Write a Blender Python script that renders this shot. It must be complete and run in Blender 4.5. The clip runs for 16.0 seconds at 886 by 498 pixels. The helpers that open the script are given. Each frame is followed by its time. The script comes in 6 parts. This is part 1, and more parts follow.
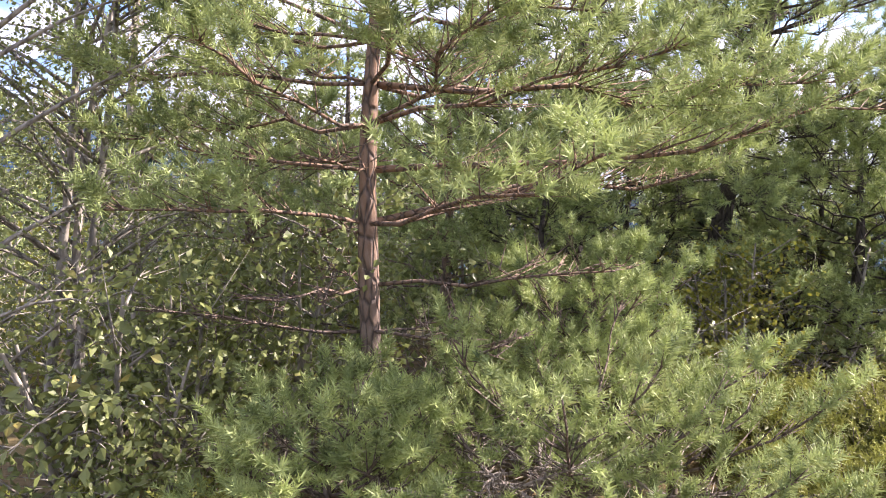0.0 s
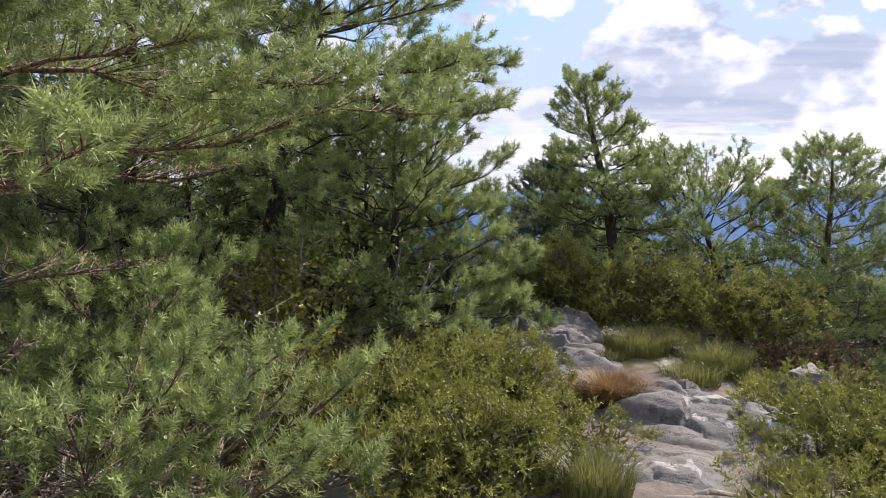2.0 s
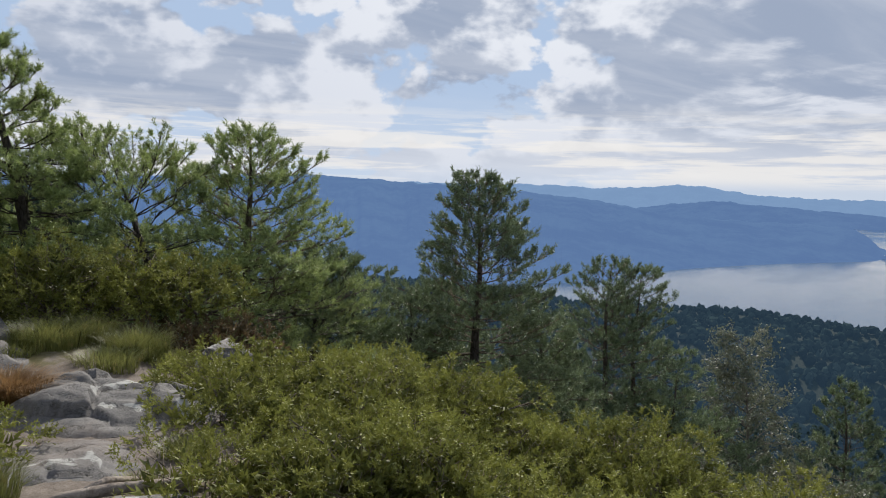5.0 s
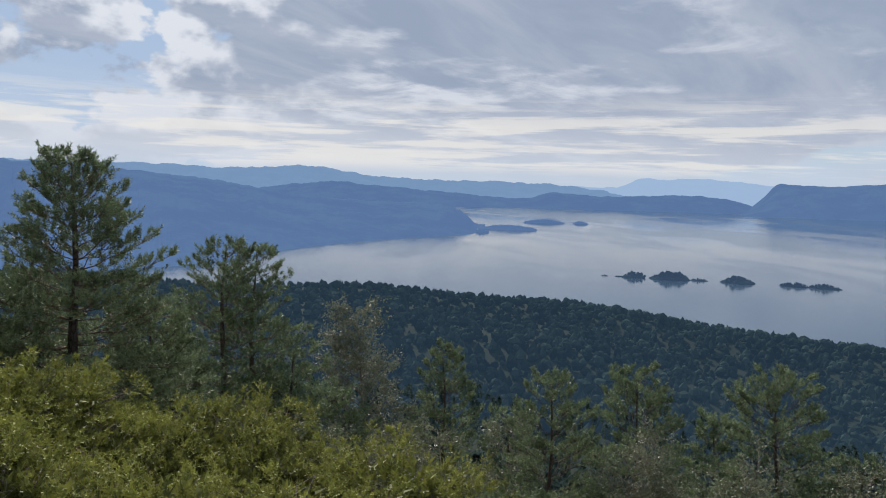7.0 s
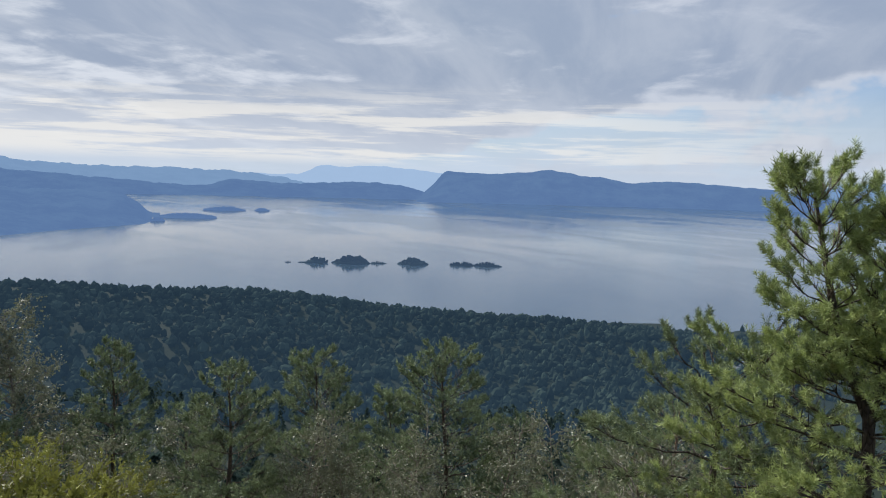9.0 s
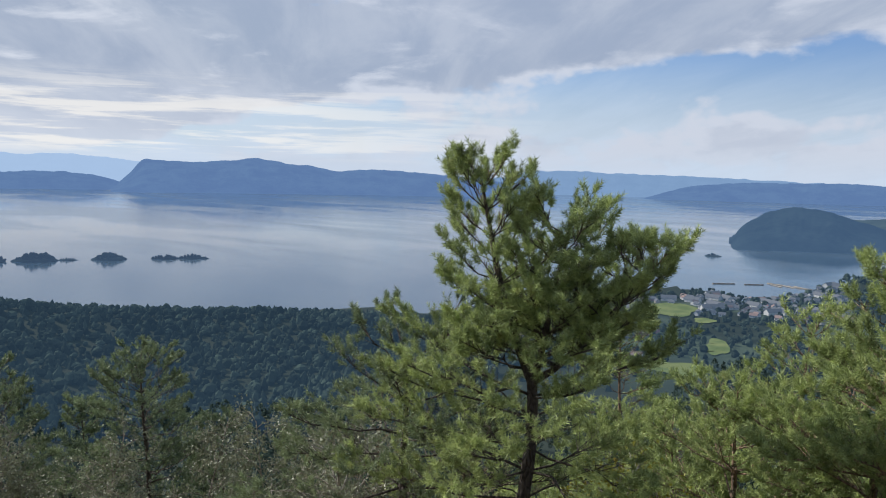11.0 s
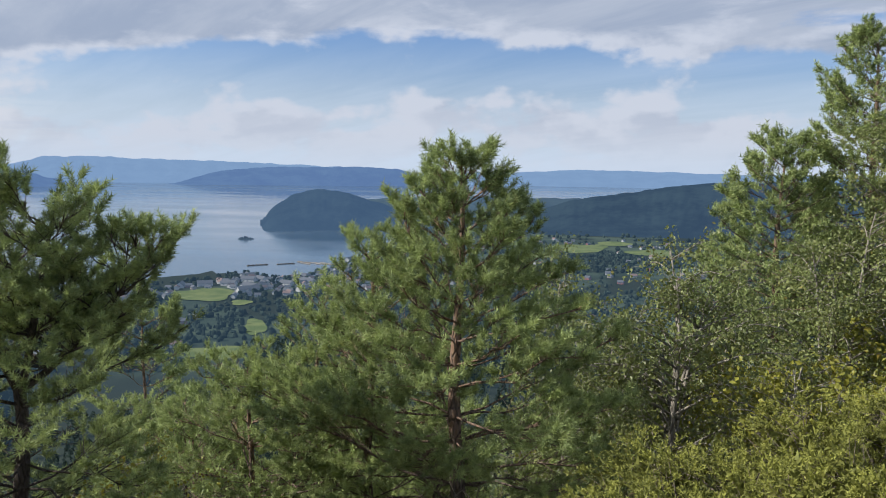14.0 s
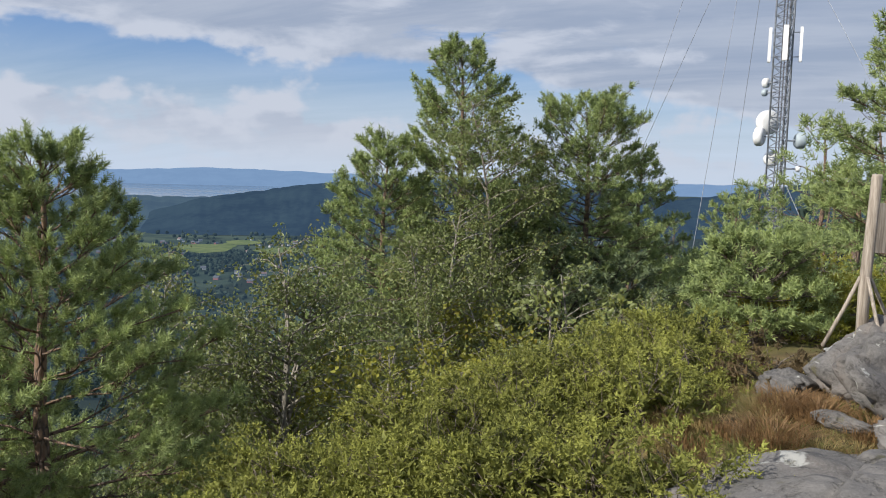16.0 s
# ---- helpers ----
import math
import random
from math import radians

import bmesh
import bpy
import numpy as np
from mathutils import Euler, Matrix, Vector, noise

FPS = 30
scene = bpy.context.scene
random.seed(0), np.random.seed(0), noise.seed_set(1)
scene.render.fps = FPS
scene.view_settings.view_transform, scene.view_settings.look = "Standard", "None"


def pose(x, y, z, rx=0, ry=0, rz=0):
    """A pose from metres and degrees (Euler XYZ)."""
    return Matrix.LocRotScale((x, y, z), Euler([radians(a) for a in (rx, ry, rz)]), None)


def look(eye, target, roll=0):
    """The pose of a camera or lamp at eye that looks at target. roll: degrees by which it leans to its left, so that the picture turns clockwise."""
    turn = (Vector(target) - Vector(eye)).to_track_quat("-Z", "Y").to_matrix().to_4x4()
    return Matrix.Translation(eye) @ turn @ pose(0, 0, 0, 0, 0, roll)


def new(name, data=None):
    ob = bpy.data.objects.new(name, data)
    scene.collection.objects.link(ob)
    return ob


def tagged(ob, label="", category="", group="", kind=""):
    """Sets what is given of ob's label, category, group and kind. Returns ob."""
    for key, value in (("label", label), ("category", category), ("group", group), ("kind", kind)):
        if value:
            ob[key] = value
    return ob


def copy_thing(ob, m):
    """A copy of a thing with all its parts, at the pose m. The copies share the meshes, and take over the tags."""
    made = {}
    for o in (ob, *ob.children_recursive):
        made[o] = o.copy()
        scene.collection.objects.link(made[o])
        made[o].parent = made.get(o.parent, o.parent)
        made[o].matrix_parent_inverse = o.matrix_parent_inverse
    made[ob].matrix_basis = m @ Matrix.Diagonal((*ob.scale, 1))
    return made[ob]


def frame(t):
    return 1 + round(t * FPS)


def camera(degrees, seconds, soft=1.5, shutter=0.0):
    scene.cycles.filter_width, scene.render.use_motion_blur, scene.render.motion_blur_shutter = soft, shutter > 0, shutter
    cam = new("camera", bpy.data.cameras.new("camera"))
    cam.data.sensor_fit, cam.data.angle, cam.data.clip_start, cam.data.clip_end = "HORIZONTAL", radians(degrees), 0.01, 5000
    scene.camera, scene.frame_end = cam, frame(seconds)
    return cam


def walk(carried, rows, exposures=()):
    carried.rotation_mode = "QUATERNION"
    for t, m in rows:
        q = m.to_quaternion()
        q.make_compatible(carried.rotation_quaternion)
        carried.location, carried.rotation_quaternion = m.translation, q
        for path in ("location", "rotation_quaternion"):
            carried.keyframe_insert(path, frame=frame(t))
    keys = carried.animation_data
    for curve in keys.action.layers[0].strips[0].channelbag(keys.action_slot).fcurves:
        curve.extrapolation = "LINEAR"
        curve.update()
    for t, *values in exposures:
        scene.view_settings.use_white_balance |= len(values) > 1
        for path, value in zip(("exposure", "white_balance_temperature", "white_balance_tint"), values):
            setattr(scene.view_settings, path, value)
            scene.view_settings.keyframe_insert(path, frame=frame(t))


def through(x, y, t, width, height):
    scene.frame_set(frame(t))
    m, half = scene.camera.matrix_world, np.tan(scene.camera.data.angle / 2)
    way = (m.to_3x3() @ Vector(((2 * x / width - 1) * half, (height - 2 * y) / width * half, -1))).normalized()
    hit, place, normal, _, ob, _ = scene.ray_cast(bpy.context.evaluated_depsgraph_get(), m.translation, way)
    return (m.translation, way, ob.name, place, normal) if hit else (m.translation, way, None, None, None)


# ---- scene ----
# Camera: held at arm's length by someone turning on the spot.
cam = camera(56.94, 16.0, 1.0)
EYE = 1.65
ARM = 0.5
PATH = [
    (0.0, 0.00, -3.30, -0.79), (0.5, -6.70, -3.29, -0.39), (1.0, -13.88, -3.36, -0.45), (1.5, -21.49, -3.35, -0.69),
    (2.0, -28.67, -3.30, -0.82), (2.5, -35.13, -3.30, -1.03), (3.0, -42.13, -3.35, -1.14), (3.5, -48.39, -3.44, -1.33),
    (4.0, -54.41, -3.47, -1.46), (4.2, -56.86, -3.48, -1.50), (6.3, -82.61, -4.22, -1.30), (6.5, -85.87, -4.27, -1.37),
    (7.0, -91.79, -4.42, -1.54), (7.5, -97.50, -4.49, -1.65), (8.0, -102.19, -4.57, -1.58), (8.5, -106.96, -4.70, -1.50),
    (9.0, -113.83, -4.75, -1.62), (9.2, -117.34, -4.73, -1.62), (11.3, -137.53, -5.08, -1.30), (11.5, -140.23, -5.09, -1.26),
    (12.0, -145.08, -5.17, -1.37), (12.5, -151.99, -5.28, -1.34), (13.0, -156.78, -5.38, -1.00), (13.5, -161.32, -5.47, -0.94),
    (14.0, -166.08, -5.50, -0.75), (14.5, -174.12, -5.59, -1.01), (15.0, -180.15, -5.55, -1.25), (15.5, -186.31, -5.34, -1.41),
    (16.0, -191.69, -5.09, -1.58),
]
EXPOSURES = [(0.0, 1.7, 6600, 28), (0.5, 1.25, 6600, 28), (1.0, 1.0, 6600, 26), (1.5, 0.8, 6600, 22), (2.5, 0.55, 6500, 16), (3.5, 0.35, 6500, 13), (6.5, 0.0, 6400, 11),
             (9.0, 0.1, 6400, 10), (12.5, 0.22, 6400, 11), (16.0, 0.12, 6400, 11)]
walk(cam, [(t, pose(-ARM * math.sin(radians(w)), ARM * math.cos(radians(w)), EYE, 90 + p, r, w)) for t, w, p, r in PATH], EXPOSURES)

# World: sky with broken cloud, one sun.
SUN_BEARING, SUN_HEIGHT = 72.0, 34.0
WATER = -75.0


def away(bearing, d, z=0.0):
    """The place at a compass bearing (0 is +y, clockwise) and distance from the viewpoint."""
    return Vector((d * math.sin(radians(bearing)), d * math.cos(radians(bearing)), z))


SUN_DIR = away(SUN_BEARING, math.cos(radians(SUN_HEIGHT)), math.sin(radians(SUN_HEIGHT)))
sun = new("sun", bpy.data.lights.new("sun", "SUN"))
sun.data.energy, sun.data.angle, sun.data.color = 5.0, radians(0.6), (1.0, 0.95, 0.86)
sun.matrix_world = look(SUN_DIR * 50, (0, 0, 0))


class Nodes:
    """A short way to write a node tree."""

    def __init__(self, tree):
        self.tree = tree
        tree.nodes.clear()

    def add(self, kind, inputs=None, operation=None, feature=None, attribute_name=None, interpolation_type=None, data_type=None, use_clamp=None):
        n = self.tree.nodes.new(kind)
        if operation:
            n.operation = operation
        if feature:
            n.feature = feature
        if attribute_name:
            n.attribute_name = attribute_name
        if interpolation_type:
            n.interpolation_type = interpolation_type
        if data_type:
            n.data_type = data_type
        if use_clamp:
            n.use_clamp = True
        for k, v in (inputs or {}).items():
            s = n.inputs[k]
            if isinstance(v, bpy.types.NodeSocket):
                self.tree.links.new(v, s)
            else:
                s.default_value = v
        return n

    def math(self, op, a, b=0.0, clamp=False):
        return self.add("ShaderNodeMath", {0: a, 1: b}, operation=op, use_clamp=clamp).outputs[0]

    def ramp(self, fac, a, b, lo=0.0, hi=1.0):
        return self.add("ShaderNodeMapRange", {0: fac, 1: a, 2: b, 3: lo, 4: hi}, interpolation_type="SMOOTHSTEP").outputs[0]

    def mix(self, fac, a, b):
        n = self.add("ShaderNodeMix", data_type="RGBA")
        for k, v in ((0, fac), (6, a), (7, b)):
            if isinstance(v, bpy.types.NodeSocket):
                self.tree.links.new(v, n.inputs[k])
            else:
                n.inputs[k].default_value = (*v, 1.0) if isinstance(v, tuple) and len(v) == 3 else v
        return n.outputs[2]

    def noise(self, vec, scale, detail=5.0, rough=0.55, distort=0.0):
        ins = {"Scale": scale, "Detail": detail, "Roughness": rough, "Distortion": distort}
        if vec is not None:
            ins["Vector"] = vec
        return self.add("ShaderNodeTexNoise", ins).outputs["Fac"]


world = bpy.data.worlds.new("sky")
scene.world = world
world.use_nodes = True
N = Nodes(world.node_tree)
way = N.add("ShaderNodeTexCoord").outputs["Generated"]
sep = N.add("ShaderNodeSeparateXYZ", {0: way}).outputs
air = N.add("ShaderNodeTexSky")
air.sky_type, air.sun_disc, air.air_density, air.dust_density = "NISHITA", False, 1.2, 1.5
air.sun_elevation, air.sun_rotation = radians(SUN_HEIGHT), radians(SUN_BEARING)
sky = air.outputs[0]
up = N.math("MAXIMUM", sep[2], 0.0)
flat = N.math("DIVIDE", 1.0, N.math("ADD", up, 0.13))
layer = N.add("ShaderNodeCombineXYZ", {0: N.math("MULTIPLY", sep[0], flat), 1: N.math("MULTIPLY", sep[1], flat), 2: 0.0}).outputs[0]
flatway = layer
layer = N.add("ShaderNodeMapping", {"Vector": layer, "Location": (3.1, 1.7, 0.0), "Rotation": (0, 0, radians(35)), "Scale": (1.0, 1.0, 1.0)}).outputs[0]
edge = N.add("ShaderNodeVectorMath", {0: flatway, 1: away(168, 1.0)}, operation="DOT_PRODUCT").outputs["Value"]
gap = N.math("MULTIPLY", N.ramp(edge, 3.3, 3.8), N.ramp(edge, 4.3, 5.2, 1.0, 0.0))
deck = N.math("MULTIPLY", N.ramp(edge, -0.3, 1.0), N.ramp(edge, 3.0, 3.6, 1.0, 0.0))
def cloud_depth(at, toward):
    """How thick the cloud is: a streaky high deck, and heaped clouds where the deck ends."""
    big = N.noise(at, 0.8, 3.0, 0.5)
    streaks = N.noise(at, 2.4, 9.0, 0.58, 0.3)
    heaps = N.noise(N.add("ShaderNodeMapping", {"Vector": toward, "Scale": (1.0, 1.0, 1.7)}).outputs[0], 6.5, 10.0, 0.56, 0.15)
    puffs = N.add("ShaderNodeTexVoronoi", {"Vector": N.add("ShaderNodeMapping", {"Vector": toward, "Scale": (1.0, 1.0, 1.5)}).outputs[0], "Scale": 13.0, "Detail": 3.0, "Roughness": 0.55}).outputs["Distance"]
    heaps = N.math("ADD", heaps, N.math("MULTIPLY", N.math("SUBTRACT", 0.42, puffs), 0.22))
    fine = N.math("ADD", N.math("MULTIPLY", streaks, deck), N.math("MULTIPLY", heaps, N.math("SUBTRACT", 1.0, deck)))
    t = N.math("ADD", N.math("MULTIPLY", big, N.math("ADD", 0.45, N.math("MULTIPLY", deck, 0.3))), N.math("MULTIPLY", fine, N.math("SUBTRACT", 0.80, N.math("MULTIPLY", deck, 0.30))))
    t = N.math("ADD", t, N.math("ADD", 0.10, N.math("MULTIPLY", deck, 0.04)))
    return N.math("SUBTRACT", t, N.math("MULTIPLY", gap, 0.14))


sunward = N.add("ShaderNodeVectorMath", {0: layer, 1: Matrix.Rotation(radians(35), 4, "Z") @ away(SUN_BEARING, 0.16)}, operation="ADD").outputs[0]
nearer = N.add("ShaderNodeVectorMath", {0: way, 1: SUN_DIR * 0.045}, operation="ADD").outputs[0]
thick = cloud_depth(layer, way)
rim = N.math("SUBTRACT", thick, cloud_depth(sunward, nearer))
crisp = N.ramp(N.add("ShaderNodeVectorMath", {0: way, 1: away(45, 1.0)}, operation="DOT_PRODUCT").outputs["Value"], 0.3, 0.8)
cover = N.math("ADD", N.math("MULTIPLY", N.ramp(thick, 0.52, 0.575), crisp), N.math("MULTIPLY", N.ramp(thick, 0.515, 0.64), N.math("SUBTRACT", 1.0, crisp)))
body = N.ramp(N.math("SUBTRACT", N.math("MULTIPLY", thick, 0.9), N.math("MULTIPLY", rim, 1.6)), 0.46, 0.68)
to_sun = N.add("ShaderNodeVectorMath", {0: way, 1: SUN_DIR}, operation="DOT_PRODUCT").outputs["Value"]
glow = N.math("POWER", N.math("MAXIMUM", to_sun, 0.0), 6.0)
white = N.mix(glow, (5.4, 5.8, 6.6), (9.0, 9.2, 9.4))
soft = N.noise(N.add("ShaderNodeMapping", {"Vector": layer, "Scale": (0.5, 1.6, 1.0)}).outputs[0], 1.5, 7.0, 0.6, 0.4)
grey = N.mix(N.ramp(soft, 0.35, 0.68), (3.1, 3.7, 4.8), (4.2, 4.7, 5.6))
low = N.ramp(N.math("SUBTRACT", sep[2], N.math("MULTIPLY", N.math("SUBTRACT", soft, 0.5), 0.07)), 0.0, 0.17, 0.95, 0.0)
body = N.math("MULTIPLY", body, N.ramp(sep[2], 0.02, 0.13, 0.25, 1.0))
cloud = N.mix(body, white, grey)
blue = N.add("ShaderNodeVectorMath", {0: sky, 1: (0.62, 0.80, 1.22)}, operation="MULTIPLY").outputs[0]
clear = N.mix(low, N.add("ShaderNodeVectorMath", {0: blue, 1: (4.0, 5.2, 7.0)}, operation="MINIMUM").outputs[0], (5.4, 6.3, 7.5))
full = N.mix(N.math("MULTIPLY", cover, N.ramp(sep[2], 0.0, 0.05, 0.25, 0.95)), clear, cloud)
# Thin cream-lit bands low over the fjord.
band = N.noise(N.add("ShaderNodeMapping", {"Vector": way, "Scale": (3.0, 3.0, 46.0)}).outputs[0], 1.6, 8.0, 0.6, 0.3)
facing = N.add("ShaderNodeVectorMath", {0: way, 1: away(82, 1.0)}, operation="DOT_PRODUCT").outputs["Value"]
reach = N.math("MULTIPLY", N.math("MULTIPLY", N.ramp(sep[2], 0.012, 0.03), N.ramp(sep[2], 0.07, 0.12, 1.0, 0.0)), N.ramp(facing, 0.45, 0.85))
full = N.mix(N.math("MULTIPLY", N.ramp(band, 0.44, 0.58), N.math("MULTIPLY", reach, 0.65)), full, (8.6, 8.3, 7.7))
back = N.add("ShaderNodeBackground", {"Color": full, "Strength": 0.1})
N.add("ShaderNodeOutputWorld", {"Surface": back.outputs[0]})


# Materials.
def material(name, build):
    m = bpy.data.materials.new(name)
    m.use_nodes = True
    n = Nodes(m.node_tree)
    n.add("ShaderNodeOutputMaterial", {"Surface": build(n)})
    return m


def principled(n, color, rough=0.8, bump=None, strength=0.3, metal=0.0, spec=0.5, far=0.02):
    ins = {"Base Color": color if isinstance(color, bpy.types.NodeSocket) else (*color, 1.0), "Roughness": rough, "Metallic": metal, "Specular IOR Level": spec}
    if bump is not None:
        ins["Normal"] = n.add("ShaderNodeBump", {"Height": bump, "Strength": strength, "Distance": far}).outputs[0]
    return n.add("ShaderNodeBsdfPrincipled", ins).outputs[0]


def place_of(n, obj=True):
    return n.add("ShaderNodeTexCoord").outputs["Object"] if obj else n.add("ShaderNodeNewGeometry").outputs["Position"]


def leaf_material(name, dark, light, dry, dry_share, through=0.22, rough=0.62, size=1.6, gloss=0.38, shoots=False):
    """Foliage: colour changes leaf by leaf and in patches, with light coming through. shoots: it changes shoot by shoot as well."""
    def build(n):
        g = n.add("ShaderNodeNewGeometry")
        isl = g.outputs["Random Per Island"]
        patch = n.noise(g.outputs["Position"], size, 3.0)
        tips = n.noise(g.outputs["Position"], size * 5.5, 2.0)
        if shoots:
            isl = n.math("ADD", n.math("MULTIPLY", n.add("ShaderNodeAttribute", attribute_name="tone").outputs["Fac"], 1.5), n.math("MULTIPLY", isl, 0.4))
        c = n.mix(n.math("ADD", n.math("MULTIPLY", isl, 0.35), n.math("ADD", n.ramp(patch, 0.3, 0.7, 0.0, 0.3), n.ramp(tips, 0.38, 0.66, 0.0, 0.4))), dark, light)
        fine = n.noise(g.outputs["Position"], size * 4.3, 2.0)
        c = n.mix(n.math("MULTIPLY", n.ramp(fine, 0.60, 0.72), dry_share), c, dry)
        s = principled(n, c, rough, spec=gloss)
        t = n.add("ShaderNodeBsdfTranslucent", {"Color": n.mix(0.35, c, light)}).outputs[0]
        return n.add("ShaderNodeMixShader", {0: through, 1: s, 2: t}).outputs[0]
    return material(name, build)


def bark_material(name, lower, upper, change, scale=14.0):
    def build(n):
        p = place_of(n)
        z = n.add("ShaderNodeSeparateXYZ", {0: p}).outputs[2]
        q = n.add("ShaderNodeMapping", {"Vector": p, "Scale": (1.0, 1.0, 0.35)}).outputs[0]
        v = n.add("ShaderNodeTexVoronoi", {"Vector": q, "Scale": scale * 1.6}, feature="DISTANCE_TO_EDGE").outputs["Distance"]
        crack = n.ramp(v, 0.0, 0.16)
        grain = n.noise(q, scale * 3, 5.0)
        mixz = n.ramp(n.math("ADD", z, n.math("MULTIPLY", n.noise(p, 3.0), 0.8)), change, change + 1.3)
        c = n.mix(mixz, lower, upper)
        c = n.mix(n.math("MULTIPLY", crack, 0.6), tuple(0.35 * k for k in lower), c)
        c = n.mix(n.ramp(grain, 0.35, 0.75, 0.0, 0.45), c, tuple(min(1.0, 1.7 * k) for k in lower))
        return principled(n, c, 0.9, n.math("ADD", crack, n.math("MULTIPLY", grain, 0.6)), 0.6, spec=0.2)
    return material(name, build)


PINE = leaf_material("pine_needles", (0.046, 0.080, 0.036), (0.400, 0.475, 0.175), (0.33, 0.22, 0.07), 0.25, 0.24, 0.58, 1.6, 0.30, shoots=True)
# Bluish needles, darkened: the shade of backlit and shadowed pines is in the colour.
PINE_BLUE_SHADED = leaf_material("pine_needles_bluish_shaded", (0.042, 0.068, 0.042), (0.255, 0.315, 0.155), (0.22, 0.15, 0.06), 0.2, 0.14, 0.58, 1.6, 0.3, shoots=True)
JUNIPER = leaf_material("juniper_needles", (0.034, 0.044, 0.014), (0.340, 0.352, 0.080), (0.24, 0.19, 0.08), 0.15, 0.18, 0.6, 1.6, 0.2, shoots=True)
BIRCH_LEAF = leaf_material("birch_leaves", (0.078, 0.105, 0.032), (0.27, 0.305, 0.10), (0.36, 0.24, 0.06), 0.45, 0.28, 0.45, 1.3, 0.4)
SILVER_LEAF = leaf_material("silvery_leaves", (0.08, 0.095, 0.055), (0.25, 0.265, 0.17), (0.26, 0.20, 0.09), 0.3, 0.25, 0.45, 1.3, 0.4)
YELLOW_LEAF = leaf_material("yellowing_leaves", (0.11, 0.13, 0.02), (0.36, 0.34, 0.05), (0.36, 0.19, 0.03), 0.4, 0.28, 0.5, 2.0)
MEADOW = material("meadow_grass", lambda n: principled(n, n.mix(n.ramp(n.noise(place_of(n, False), 0.08, 6.0, 0.6), 0.35, 0.65), (0.085, 0.125, 0.062), (0.135, 0.170, 0.080)), 0.95, spec=0.1))
HEATH = leaf_material("heather_twigs", (0.075, 0.060, 0.030), (0.19, 0.13, 0.06), (0.20, 0.07, 0.05), 0.5, 0.2, 0.7, 3.0)
GRASS = leaf_material("grass_blades", (0.088, 0.104, 0.028), (0.265, 0.272, 0.088), (0.38, 0.29, 0.12), 0.7, 0.35, 0.5, 2.5)
DRY_GRASS = leaf_material("dry_grass_blades", (0.22, 0.165, 0.060), (0.44, 0.35, 0.16), (0.34, 0.17, 0.06), 0.5, 0.3, 0.6, 1.8)
RUST_GRASS = leaf_material("rusty_grass_blades", (0.155, 0.090, 0.042), (0.37, 0.230, 0.105), (0.40, 0.26, 0.10), 0.5, 0.3, 0.6, 2.5)
# Blue in these greens is distance haze put into the base colour.
FOREST_NEAR = leaf_material("hazed_far_foliage", (0.034, 0.058, 0.058), (0.080, 0.118, 0.096), (0.12, 0.14, 0.09), 0.35, 0.3, 1.0, 0.035, 0.0)
BARK = bark_material("pine_bark", (0.19, 0.15, 0.125), (0.34, 0.205, 0.125), 1.0)
BARK_DARK = bark_material("dark_pine_bark", (0.085, 0.072, 0.062), (0.17, 0.125, 0.095), 2.2)
TWIG = bark_material("dead_twig_bark", (0.20, 0.165, 0.13), (0.26, 0.17, 0.11), 2.0, 20.0)
BIRCH_BARK = bark_material("birch_bark", (0.34, 0.31, 0.26), (0.26, 0.21, 0.16), 3.0, 8.0)

DEAD_WOOD = bark_material("bleached_dead_wood", (0.36, 0.31, 0.26), (0.36, 0.31, 0.26), 9.0, 20.0)


def build_rock(n):
    p = place_of(n, False)
    q = n.add("ShaderNodeMapping", {"Vector": p, "Rotation": (0.5, 0.3, 0.9), "Scale": (1.0, 1.0, 1.8)}).outputs[0]
    big = n.noise(p, 1.3, 6.0, 0.6)
    bands = n.noise(q, 2.6, 7.0, 0.62, 0.4)
    grain = n.noise(p, 55.0, 4.0, 0.7)
    c = n.mix(n.ramp(bands, 0.25, 0.75), (0.090, 0.086, 0.082), (0.190, 0.178, 0.165))
    c = n.mix(n.ramp(big, 0.50, 0.72, 0.0, 0.55), c, (0.21, 0.165, 0.135))
    c = n.mix(n.ramp(grain, 0.35, 0.7, 0.0, 0.35), c, (0.26, 0.245, 0.23))
    lichen = n.noise(n.add("ShaderNodeMapping", {"Vector": p, "Location": (7, 3, 1)}).outputs[0], 3.4, 5.0, 0.55, 0.5)
    c = n.mix(n.ramp(lichen, 0.62, 0.655, 0.0, 0.6), c, (0.50, 0.50, 0.46))
    moss = n.noise(n.add("ShaderNodeMapping", {"Vector": p, "Location": (2, 9, 4)}).outputs[0], 4.0, 6.0, 0.65)
    c = n.mix(n.ramp(moss, 0.62, 0.68, 0.0, 0.7), c, (0.105, 0.095, 0.045))
    h = n.math("ADD", n.math("MULTIPLY", bands, 1.0), n.math("MULTIPLY", grain, 0.15))
    pits = n.noise(q, 9.0, 6.0, 0.7, 0.8)
    c = n.mix(n.ramp(pits, 0.58, 0.68, 0.0, 0.7), c, (0.055, 0.050, 0.042))
    h = n.math("SUBTRACT", h, n.math("MULTIPLY", n.ramp(pits, 0.5, 0.7), 0.4))
    return principled(n, c, 0.85, h, 0.7, spec=0.25, far=0.03)


ROCK = material("grey_gneiss", build_rock)


